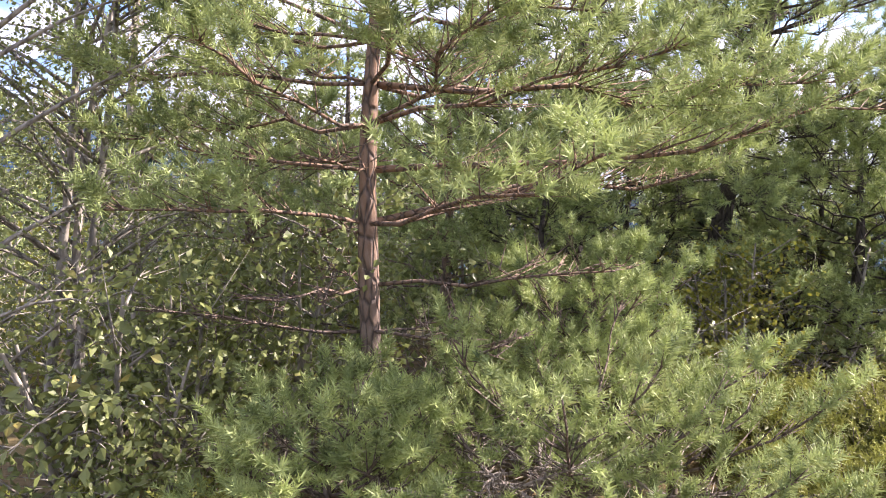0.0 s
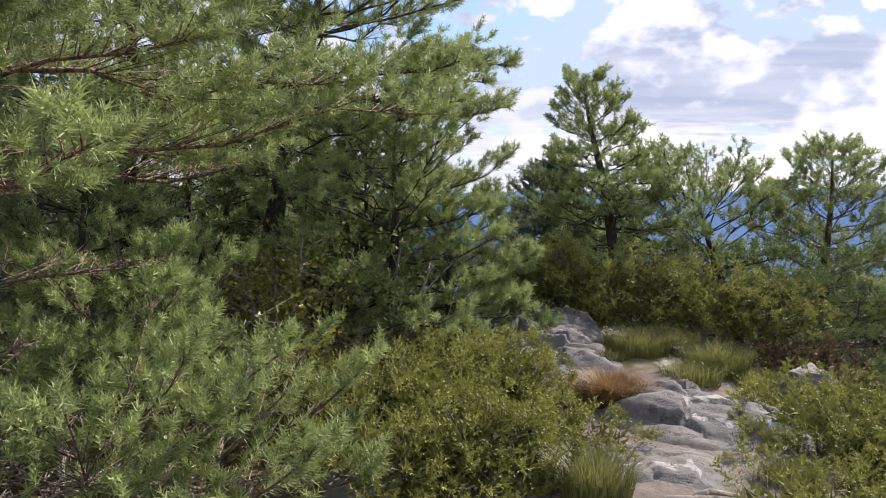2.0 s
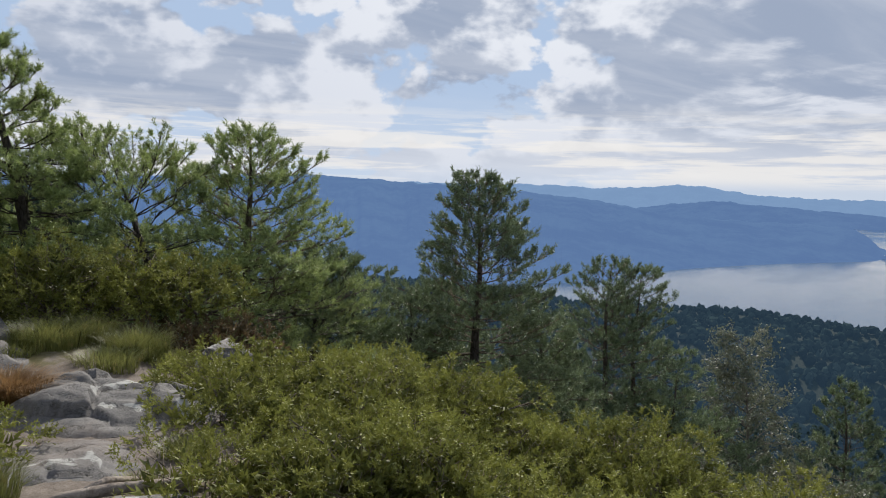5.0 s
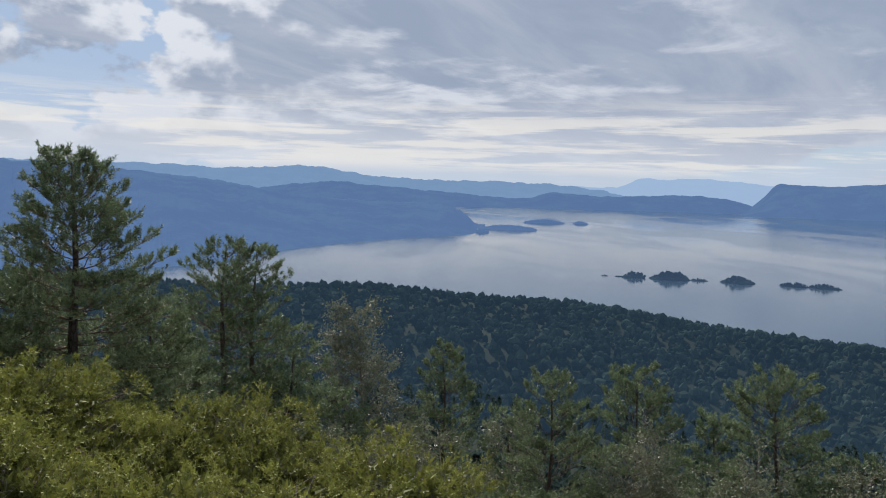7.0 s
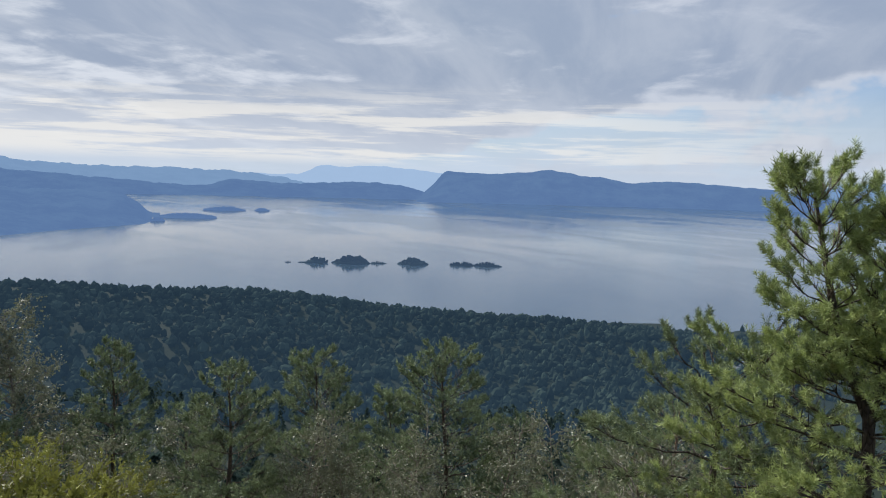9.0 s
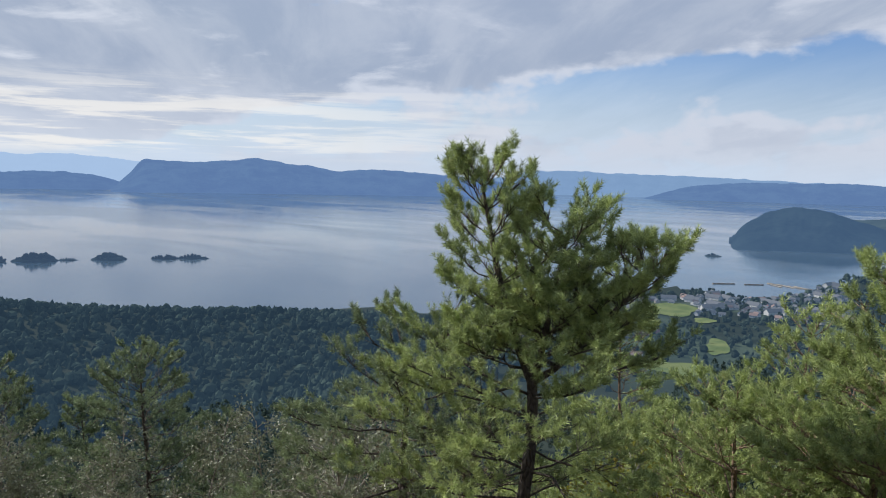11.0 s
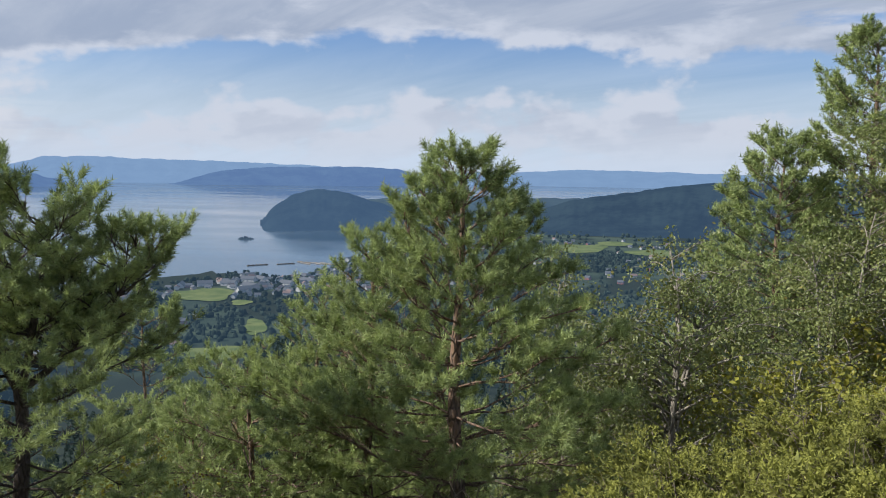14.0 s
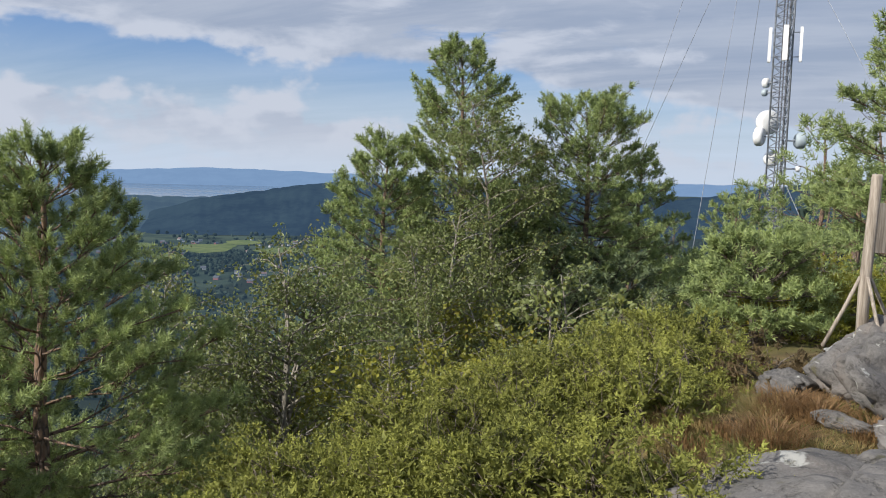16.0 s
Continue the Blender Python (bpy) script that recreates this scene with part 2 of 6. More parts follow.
def build_ground(n):
    p = place_of(n, False)
    bare = n.add("ShaderNodeAttribute", attribute_name="bare").outputs["Fac"]
    field = n.add("ShaderNodeAttribute", attribute_name="field").outputs["Fac"]
    a = n.noise(p, 0.9, 6.0, 0.6)
    b = n.noise(p, 7.0, 6.0, 0.65)
    f = n.noise(p, 60.0, 4.0, 0.7)
    litter = n.mix(n.ramp(b, 0.35, 0.7), (0.085, 0.062, 0.034), (0.185, 0.130, 0.062))
    litter = n.mix(n.ramp(a, 0.45, 0.65, 0.0, 0.7), litter, (0.13, 0.125, 0.045))
    dirt = n.mix(n.ramp(b, 0.3, 0.72), (0.125, 0.102, 0.082), (0.215, 0.180, 0.150))
    dirt = n.mix(n.ramp(f, 0.4, 0.75, 0.0, 0.5), dirt, (0.28, 0.245, 0.215))
    c = n.mix(n.ramp(n.math("ADD", bare, n.math("MULTIPLY", n.math("SUBTRACT", b, 0.5), 0.7)), 0.4, 0.62), litter, dirt)
    # Past 9 m: dark green floor, with tree shade put into its colour.
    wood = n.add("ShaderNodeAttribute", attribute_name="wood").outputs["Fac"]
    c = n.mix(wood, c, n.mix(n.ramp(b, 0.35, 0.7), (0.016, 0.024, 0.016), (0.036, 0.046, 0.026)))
    wide = n.noise(p, 0.02, 5.0, 0.6)
    wide2 = n.noise(p, 0.012, 2.0, 0.5)
    meadow = n.mix(n.ramp(wide, 0.4, 0.6), (0.045, 0.070, 0.052), (0.090, 0.122, 0.078))
    c = n.mix(n.math("MULTIPLY", field, n.ramp(wide2, 0.44, 0.50)), c, meadow)
    s = principled(n, c, 0.95, n.math("ADD", b, n.math("MULTIPLY", f, 0.4)), 0.6, spec=0.15, far=0.03)
    # Distance haze over the far ground, mixed in as blue emission.
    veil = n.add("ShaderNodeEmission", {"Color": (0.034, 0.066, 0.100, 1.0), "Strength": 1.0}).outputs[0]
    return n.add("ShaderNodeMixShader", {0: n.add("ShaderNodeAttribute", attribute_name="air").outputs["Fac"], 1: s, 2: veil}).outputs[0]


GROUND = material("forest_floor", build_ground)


def build_water(n):
    p = place_of(n, False)
    q = n.add("ShaderNodeMapping", {"Vector": p, "Rotation": (0, 0, 0.5), "Scale": (0.35, 1.0, 1.0)}).outputs[0]
    calm = n.noise(q, 0.006, 5.0, 0.6, 0.5)
    fine = n.noise(p, 0.6, 4.0, 0.6)
    c = n.mix(n.ramp(calm, 0.4, 0.62), (0.050, 0.090, 0.140), (0.070, 0.115, 0.165))
    ins = {"Base Color": c, "Roughness": n.ramp(calm, 0.38, 0.62, 0.06, 0.16), "IOR": 1.33, "Specular IOR Level": 0.5}
    ins["Normal"] = n.add("ShaderNodeBump", {"Height": fine, "Strength": 0.10, "Distance": 0.25}).outputs[0]
    return n.add("ShaderNodeBsdfPrincipled", ins).outputs[0]


WATER_MAT = material("fjord_water", build_water)


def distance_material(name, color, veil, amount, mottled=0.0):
    """Far wooded land; the glowing haze before it is mixed in as emission."""
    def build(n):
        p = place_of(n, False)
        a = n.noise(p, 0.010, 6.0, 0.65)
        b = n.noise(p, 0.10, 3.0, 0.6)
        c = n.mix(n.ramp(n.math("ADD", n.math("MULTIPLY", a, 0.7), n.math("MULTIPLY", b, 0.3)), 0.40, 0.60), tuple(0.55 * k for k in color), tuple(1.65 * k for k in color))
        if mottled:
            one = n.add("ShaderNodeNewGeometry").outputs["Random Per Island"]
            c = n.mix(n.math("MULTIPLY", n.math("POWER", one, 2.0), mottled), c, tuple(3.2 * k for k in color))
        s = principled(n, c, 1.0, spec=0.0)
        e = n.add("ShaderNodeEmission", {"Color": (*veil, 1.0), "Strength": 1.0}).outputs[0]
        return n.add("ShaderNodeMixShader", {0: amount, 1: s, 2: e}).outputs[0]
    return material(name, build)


FAR1 = distance_material("hazed_wooded_slope", (0.035, 0.055, 0.050), (0.132, 0.235, 0.47), 0.70)
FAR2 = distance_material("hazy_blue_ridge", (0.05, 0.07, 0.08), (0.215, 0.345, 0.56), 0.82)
FAR3 = distance_material("pale_haze_ridge", (0.06, 0.08, 0.10), (0.36, 0.50, 0.71), 0.92)
NEAR_HILL = distance_material("hazed_wooded_hill", (0.020, 0.031, 0.028), (0.048, 0.092, 0.165), 0.6)

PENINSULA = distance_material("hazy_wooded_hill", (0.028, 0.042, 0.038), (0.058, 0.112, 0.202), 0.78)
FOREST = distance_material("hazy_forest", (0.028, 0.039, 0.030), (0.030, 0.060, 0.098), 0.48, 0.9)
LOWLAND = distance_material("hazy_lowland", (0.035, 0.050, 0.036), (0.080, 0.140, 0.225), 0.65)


def plain(name, color, rough=0.6, metal=0.0, scale=8.0, vary=0.25, air=0.0):
    def build(n):
        p = place_of(n)
        a = n.noise(p, scale, 5.0)
        c = n.mix(n.ramp(a, 0.3, 0.7), tuple((1 - vary) * k for k in color), tuple(min(1.0, (1 + vary) * k) for k in color))
        s = principled(n, c, rough, a, 0.1, metal)
        # air: share of blue distance haze mixed into the material as emission.
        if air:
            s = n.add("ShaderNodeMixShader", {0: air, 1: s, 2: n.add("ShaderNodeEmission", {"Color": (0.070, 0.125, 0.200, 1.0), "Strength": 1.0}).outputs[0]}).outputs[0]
        return s
    return material(name, build)


STEEL = plain("galvanised_steel", (0.34, 0.36, 0.39), 0.5, 0.6)
WHITE_PLASTIC = plain("white_radome", (0.82, 0.82, 0.80), 0.45, 0.0, 3.0, 0.05)
GREY_PLASTIC = plain("grey_drum", (0.36, 0.42, 0.45), 0.5, 0.0, 3.0, 0.08)
HOUSE_WHITE = plain("hazy_white_timber", (0.60, 0.59, 0.57), 0.7, 0.0, 2.0, 0.06, 0.45)
HOUSE_RED = plain("hazy_red_timber", (0.33, 0.10, 0.07), 0.7, 0.0, 2.0, 0.1, 0.45)
HOUSE_TAN = plain("hazy_ochre_timber", (0.42, 0.34, 0.25), 0.7, 0.0, 2.0, 0.1, 0.45)
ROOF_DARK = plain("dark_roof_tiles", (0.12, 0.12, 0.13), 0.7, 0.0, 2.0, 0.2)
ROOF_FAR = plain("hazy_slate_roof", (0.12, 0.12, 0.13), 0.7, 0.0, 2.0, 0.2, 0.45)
ROOF_BROWN = plain("hazy_brown_roof_tiles", (0.26, 0.16, 0.12), 0.7, 0.0, 2.0, 0.2, 0.45)


def build_post(n):
    p = place_of(n)
    q = n.add("ShaderNodeMapping", {"Vector": p, "Scale": (9.0, 9.0, 0.5)}).outputs[0]
    g = n.noise(q, 6.0, 6.0, 0.65, 0.3)
    c = n.mix(n.ramp(g, 0.3, 0.7), (0.20, 0.165, 0.13), (0.46, 0.40, 0.33))
    return principled(n, c, 0.8, g, 0.5, spec=0.2, far=0.01)


POST_WOOD = material("weathered_wood", build_post)


def build_root(n):
    p = place_of(n)
    g = n.noise(p, 9.0, 6.0, 0.7, 0.6)
    f = n.noise(p, 70.0, 3.0, 0.6)
    c = n.mix(n.ramp(g, 0.3, 0.7), (0.15, 0.12, 0.095), (0.36, 0.31, 0.26))
    return principled(n, c, 0.85, n.math("ADD", g, n.math("MULTIPLY", f, 0.4)), 0.7, spec=0.2)


ROOT_WOOD = material("bleached_root", build_root)


# Mesh tools.
class Shape:
    """Triangles gathered from arrays, made into one mesh."""

    def __init__(self):
        self.v, self.f, self.n, self.tone = [], [], 0, []

    def add(self, verts, tris, tone=None):
        if tone is not None:
            self.tone.append(np.asarray(tone, np.float32).ravel())
        self.v.append(np.asarray(verts, np.float32).reshape(-1, 3))
        self.f.append(np.asarray(tris, np.int32).reshape(-1, 3) + self.n)
        self.n += len(self.v[-1])

    def mesh(self, name, mat, smooth=False):
        v = np.concatenate(self.v) if self.v else np.zeros((0, 3), np.float32)
        f = np.concatenate(self.f) if self.f else np.zeros((0, 3), np.int32)
        me = bpy.data.meshes.new(name)
        me.vertices.add(len(v))
        me.vertices.foreach_set("co", v.ravel())
        me.loops.add(len(f) * 3)
        me.loops.foreach_set("vertex_index", f.ravel())
        me.polygons.add(len(f))
        me.polygons.foreach_set("loop_start", np.arange(0, len(f) * 3, 3, dtype=np.int32))
        me.polygons.foreach_set("use_smooth", np.full(len(f), smooth))
        me.materials.append(mat)
        if self.tone:
            me.attributes.new("tone", "FLOAT", "POINT").data.foreach_set("value", np.concatenate(self.tone))
        me.update(calc_edges=True)
        return me


def grid_tris(rows, cols, wrap=False):
    last = cols if wrap else cols - 1
    i, j = np.meshgrid(np.arange(rows - 1), np.arange(last), indexing="ij")
    a, b = i * cols + j, i * cols + (j + 1) % cols
    c, d = a + cols, b + cols
    return np.concatenate([np.stack([a, b, d], -1).reshape(-1, 3), np.stack([a, d, c], -1).reshape(-1, 3)])


def add_tube(shape, points, radii, sides=6):
    """A tapered tube along points, closed at both ends."""
    P = np.asarray(points, float)
    T = np.gradient(P, axis=0)
    T /= np.linalg.norm(T, axis=1)[:, None] + 1e-9
    ref = np.array([0.0, 0, 1]) if abs(T[0][2]) < 0.9 else np.array([1.0, 0, 0])
    X = np.cross(T, ref)
    X /= np.linalg.norm(X, axis=1)[:, None] + 1e-9
    Y = np.cross(T, X)
    a = np.arange(sides) * 2 * np.pi / sides
    R = np.asarray(radii, float)[:, None, None]
    V = P[:, None, :] + R * (np.cos(a)[None, :, None] * X[:, None, :] + np.sin(a)[None, :, None] * Y[:, None, :])
    k = len(P)
    verts = np.concatenate([V.reshape(-1, 3), P[:1], P[-1:]])
    tris = [grid_tris(k, sides, True)]
    s = np.arange(sides)
    tris.append(np.stack([np.full(sides, k * sides), (s + 1) % sides, s], -1))
    tris.append(np.stack([np.full(sides, k * sides + 1), (k - 1) * sides + s, (k - 1) * sides + (s + 1) % sides], -1))
    shape.add(verts, np.concatenate(tris))


def part(name, mesh, parent, label=""):
    """One mesh object under a thing or a part."""
    ob = new(name, mesh)
    ob.parent = parent
    return tagged(ob, label)


def bm_mesh(name, bm, mat, smooth=False):
    me = bpy.data.meshes.new(name)
    bm.to_mesh(me)
    bm.free()
    me.materials.append(mat)
    for p in me.polygons:
        p.use_smooth = smooth
    return me


def smooth_noise(x, y, seed, octaves=4):
    """Rolling noise over arrays, about -1 to 1, made of turned sine waves."""
    r = np.random.RandomState(seed)
    total, amp, norm = 0.0, 1.0, 0.0
    k = 1.0
    for _ in range(octaves):
        for _ in range(3):
            a, ph = r.uniform(0, 2 * np.pi), r.uniform(0, 2 * np.pi)
            total = total + amp * np.sin(k * (np.cos(a) * x + np.sin(a) * y) + ph + 0.8 * np.sin(0.7 * k * (np.sin(a) * x - np.cos(a) * y) + ph))
            norm += amp
        amp *= 0.55
        k *= 2.1
    return total / norm * 1.8


# The ground: heights by bearing and distance.
BEARINGS = [-20, 15, 40, 60, 80, 100, 120, 140, 165, 190, 215, 270]
NEAR_R = [3, 6, 10, 20, 40]
NEAR_Z = [
    [0, 0, -0.2, -1, -3], [0, 0, 0, -0.8, -4], [0, 0.05, 0.3, -0.8, -7], [0, -0.1, -0.6, -4, -12],
    [0, -0.6, -2.2, -6, -14], [-0.1, -1.0, -3, -9, -18], [-0.1, -1.2, -3.2, -9.5, -19], [-0.1, -1.3, -3, -8.5, -18],
    [-0.1, -1.3, -3, -7.5, -16], [0, -0.6, -1.6, -4, -10], [0.15, 0.25, 0, -1, -3], [0, 0.1, 0, -0.8, -3],
]
FAR_R = [80, 180, 380, 520, 800]
FAR_Z = [
    [-12, -25, -35, -40, -45], [-15, -35, -55, -70, -78], [-20, -45, -45, -79, -80], [-25, -52, -33, -79, -80],
    [-32, -58, -46, -80, -80], [-34, -60, -51, -80, -80], [-35, -62, -66, -80, -80], [-34, -62, -72, -74, -80],
    [-32, -60, -71, -72.5, -72], [-28, -55, -70, -71, -70], [-8, -30, -55, -60, -60], [-8, -25, -40, -45, -45],
]
KNOT_R = np.log(np.array([0.3] + NEAR_R + FAR_R + [1100, 5200]))
KNOT_Z = np.array([[0.0] + a + b + [b[-1] - 2, b[-1] - 6] for a, b in zip(NEAR_Z, FAR_Z)])
KNOT_B = np.array(BEARINGS + [340.0])
KNOT_Z = np.concatenate([KNOT_Z, KNOT_Z[:1]])


def ground_z(bearing, r):
    """Height of the ground at bearings (degrees) and distances."""
    bearing, r = np.broadcast_arrays(np.asarray(bearing, float), np.asarray(r, float))
    b = np.mod(bearing + 20.0, 360.0) - 20.0
    i = np.clip(np.searchsorted(KNOT_B, b, side="right") - 1, 0, len(KNOT_B) - 2)
    t = (b - KNOT_B[i]) / (KNOT_B[i + 1] - KNOT_B[i])
    t = t * t * (3 - 2 * t)
    lr = np.log(np.maximum(r, 0.31))
    j = np.clip(np.searchsorted(KNOT_R, lr, side="right") - 1, 0, len(KNOT_R) - 2)
    s = (lr - KNOT_R[j]) / (KNOT_R[j + 1] - KNOT_R[j])
    s = s * s * (3 - 2 * s) * 0.5 + s * 0.5
    z0 = KNOT_Z[i, j] * (1 - s) + KNOT_Z[i, j + 1] * s
    z1 = KNOT_Z[i + 1, j] * (1 - s) + KNOT_Z[i + 1, j + 1] * s
    z = z0 * (1 - t) + z1 * t
    coast = np.interp(b, [120, 130, 136, 146, 151, 155.5, 158, 160, 163, 166], [9e3, 440, 473, 625, 630, 560, 600, 690, 900, 9e3])
    z = z - np.clip((r - coast) / 18, 0, 1) * 9
    # Folds of the wooded ridge.
    wide = np.clip((r - 200) / 60, 0, 1) * np.clip((430 - r) / 60, 0, 1) * np.clip((b - 40) / 15, 0, 1) * np.clip((134 - b) / 12, 0, 1)
    x, y = r * np.sin(np.radians(b)), r * np.cos(np.radians(b))
    z = z + wide * (5.5 * smooth_noise(x / 42, y / 42, 8, 2) - 3.0)
    z = z + 0.05 * smooth_noise(x * 1.4, y * 1.4, 3) * np.clip(r / 4, 0.2, 1)
    z = z + np.clip((r - 15) / 60, 0, 1) * 1.6 * smooth_noise(x / 14, y / 14, 5) * np.clip((z - WATER) / 12, 0.1, 1)
    return z


def gz(bearing, r):
    return float(ground_z(bearing, r))


rings = np.exp(np.linspace(math.log(0.5), math.log(4990), 210))
turns = np.arange(400) * 0.9
RR, BB = np.meshgrid(rings, turns, indexing="ij")
ZZ = ground_z(BB, RR)
gs = Shape()
gs.add(np.concatenate([np.stack([RR * np.sin(np.radians(BB)), RR * np.cos(np.radians(BB)), ZZ], -1).reshape(-1, 3), [[0, 0, 0]]]), grid_tris(210, 400, True)[:, ::-1])
k = np.arange(400)
gs.f.append(np.stack([np.full(400, 210 * 400), k, (k + 1) % 400], -1).astype(np.int32))
ground_mesh = gs.mesh("ground", GROUND, True)
lane = np.exp(-((BB - 45 - 4 * np.sin(RR)) / (9 + 20 / RR)) ** 2) * np.clip((9.5 - RR) / 2, 0, 1)
top = np.exp(-((np.mod(BB - 222, 360)) / 14) ** 2) * np.clip((5.6 - RR) / 1.5, 0, 1) + np.clip((2.6 - RR) / 1.2, 0, 1)
attr = ground_mesh.attributes.new("bare", "FLOAT", "POINT")
attr.data.foreach_set("value", np.append(np.clip(lane + top, 0, 1).ravel(), 1.0).astype(np.float32))
inland = np.clip((RR - 260) / 60, 0, 1) * np.clip((BB - 135) / 8, 0, 1) * np.clip((ZZ - WATER - 0.5) / 1.0, 0, 1) * np.clip((WATER + 9 - ZZ) / 3, 0, 1)
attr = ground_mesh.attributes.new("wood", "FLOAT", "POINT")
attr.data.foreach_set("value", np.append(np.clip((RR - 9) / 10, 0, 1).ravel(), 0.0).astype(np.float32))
# air: share of that emitted haze, rising with distance from the viewpoint.
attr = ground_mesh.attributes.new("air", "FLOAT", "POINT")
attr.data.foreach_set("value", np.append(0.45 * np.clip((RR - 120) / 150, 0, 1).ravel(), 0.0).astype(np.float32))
attr = ground_mesh.attributes.new("field", "FLOAT", "POINT")
attr.data.foreach_set("value", np.append(inland.ravel(), 0.0).astype(np.float32))
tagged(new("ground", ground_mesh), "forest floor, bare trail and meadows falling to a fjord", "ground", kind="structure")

# The fjord.
ws = Shape()
wr = np.array([250.0, 600, 1200, 2400, 4985])
wb = np.arange(96) * 3.75
WR, WB = np.meshgrid(wr, wb, indexing="ij")
ws.add(np.stack([WR * np.sin(np.radians(WB)), WR * np.cos(np.radians(WB)), 0 * WR + WATER], -1).reshape(-1, 3), grid_tris(5, 96, True)[:, ::-1])
tagged(new("water", ws.mesh("water", WATER_MAT, True)), "calm grey-blue fjord water reflecting clouds and sky", "water", kind="structure")


def ridge(name, profile, shore, crest, mat, seed, jag, label, kind="structure", back=0.35, floor=WATER):
    """A range of hills: a crest line of (bearing, elevation angle) over a shore, with gullied front and back slopes."""
    pb, pe = np.array(profile, float).T
    cols = int((pb[-1] - pb[0]) / 0.12) + 2
    b = np.linspace(pb[0], pb[-1], cols)
    el = np.interp(b, pb, pe)
    el = np.convolve(np.pad(el, 3, mode="edge"), [0.1, 0.15, 0.15, 0.2, 0.15, 0.15, 0.1], "valid")
    r0 = np.interp(b, [pb[0], pb[-1]], shore) if len(shore) == 2 else np.interp(b, *np.array(shore).reshape(-1, 2).T)
    el = el + 1.5 * jag * smooth_noise(b * 3.2, b * 0, seed, 6)
    topz = EYE + crest * np.tan(np.radians(el))
    topz = np.maximum(topz, floor + 0.5)
    rows = []
    steps = np.linspace(0, 1, 15)
    for s in steps:
        r = r0 + (crest - r0) * s
        g = smooth_noise(b * 1.7, np.full(cols, s * 3.0), seed + 1, 5)
        z = floor - 1 + (topz - floor + 1) * np.clip(s ** 0.75 + 0.09 * g * math.sin(math.pi * s), 0, 1.0)
        rows.append(np.stack([r * np.sin(np.radians(b)), r * np.cos(np.radians(b)), z], -1))
    depth = crest * (1 + 0.06 * back)
    rows.append(np.stack([depth * np.sin(np.radians(b)), depth * np.cos(np.radians(b)), floor - 1 + 0 * b], -1))
    s = Shape()
    s.add(np.concatenate(rows), grid_tris(len(rows), cols)[:, ::-1])
    return tagged(new(name, s.mesh(name, mat, True)), label, "mountain" if kind == "structure" else "hill", kind=kind)


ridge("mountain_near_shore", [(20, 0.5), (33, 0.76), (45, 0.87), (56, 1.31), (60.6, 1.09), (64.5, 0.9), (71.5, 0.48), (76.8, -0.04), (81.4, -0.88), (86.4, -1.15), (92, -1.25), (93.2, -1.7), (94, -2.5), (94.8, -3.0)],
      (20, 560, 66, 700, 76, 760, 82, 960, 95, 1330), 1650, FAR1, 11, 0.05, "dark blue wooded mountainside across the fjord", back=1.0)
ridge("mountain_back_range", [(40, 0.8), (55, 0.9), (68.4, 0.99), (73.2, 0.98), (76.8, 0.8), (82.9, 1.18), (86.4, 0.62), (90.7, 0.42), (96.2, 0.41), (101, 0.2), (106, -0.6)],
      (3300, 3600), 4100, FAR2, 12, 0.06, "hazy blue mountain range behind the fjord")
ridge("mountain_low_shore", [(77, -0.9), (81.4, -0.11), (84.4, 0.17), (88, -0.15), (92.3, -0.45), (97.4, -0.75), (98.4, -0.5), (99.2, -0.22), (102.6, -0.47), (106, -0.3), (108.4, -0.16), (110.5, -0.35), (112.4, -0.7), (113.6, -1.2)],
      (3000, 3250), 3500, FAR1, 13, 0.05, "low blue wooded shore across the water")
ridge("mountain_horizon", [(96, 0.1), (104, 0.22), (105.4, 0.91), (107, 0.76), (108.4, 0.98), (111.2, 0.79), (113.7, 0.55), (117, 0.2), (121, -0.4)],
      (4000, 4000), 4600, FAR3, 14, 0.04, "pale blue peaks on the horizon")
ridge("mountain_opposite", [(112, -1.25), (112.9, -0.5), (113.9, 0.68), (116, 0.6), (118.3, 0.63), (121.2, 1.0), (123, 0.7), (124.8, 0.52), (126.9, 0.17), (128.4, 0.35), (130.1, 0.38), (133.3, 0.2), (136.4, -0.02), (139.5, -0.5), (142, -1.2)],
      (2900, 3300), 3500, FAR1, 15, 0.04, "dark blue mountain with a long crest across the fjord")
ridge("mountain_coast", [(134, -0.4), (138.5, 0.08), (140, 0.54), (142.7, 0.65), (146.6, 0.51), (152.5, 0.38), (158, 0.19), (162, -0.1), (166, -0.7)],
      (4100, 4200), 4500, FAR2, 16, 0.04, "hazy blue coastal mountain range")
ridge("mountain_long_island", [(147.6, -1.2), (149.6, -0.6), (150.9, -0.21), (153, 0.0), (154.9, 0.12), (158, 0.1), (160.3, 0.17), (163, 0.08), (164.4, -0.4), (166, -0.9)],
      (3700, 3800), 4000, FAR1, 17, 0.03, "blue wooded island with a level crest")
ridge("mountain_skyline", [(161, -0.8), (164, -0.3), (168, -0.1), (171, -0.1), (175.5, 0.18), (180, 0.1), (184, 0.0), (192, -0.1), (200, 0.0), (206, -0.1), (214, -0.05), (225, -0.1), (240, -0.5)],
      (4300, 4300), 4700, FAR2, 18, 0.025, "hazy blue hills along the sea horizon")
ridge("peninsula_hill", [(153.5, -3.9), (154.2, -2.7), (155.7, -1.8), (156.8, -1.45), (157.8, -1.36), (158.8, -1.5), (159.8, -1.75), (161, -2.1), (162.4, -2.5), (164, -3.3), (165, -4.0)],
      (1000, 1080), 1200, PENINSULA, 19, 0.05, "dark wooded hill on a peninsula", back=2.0)
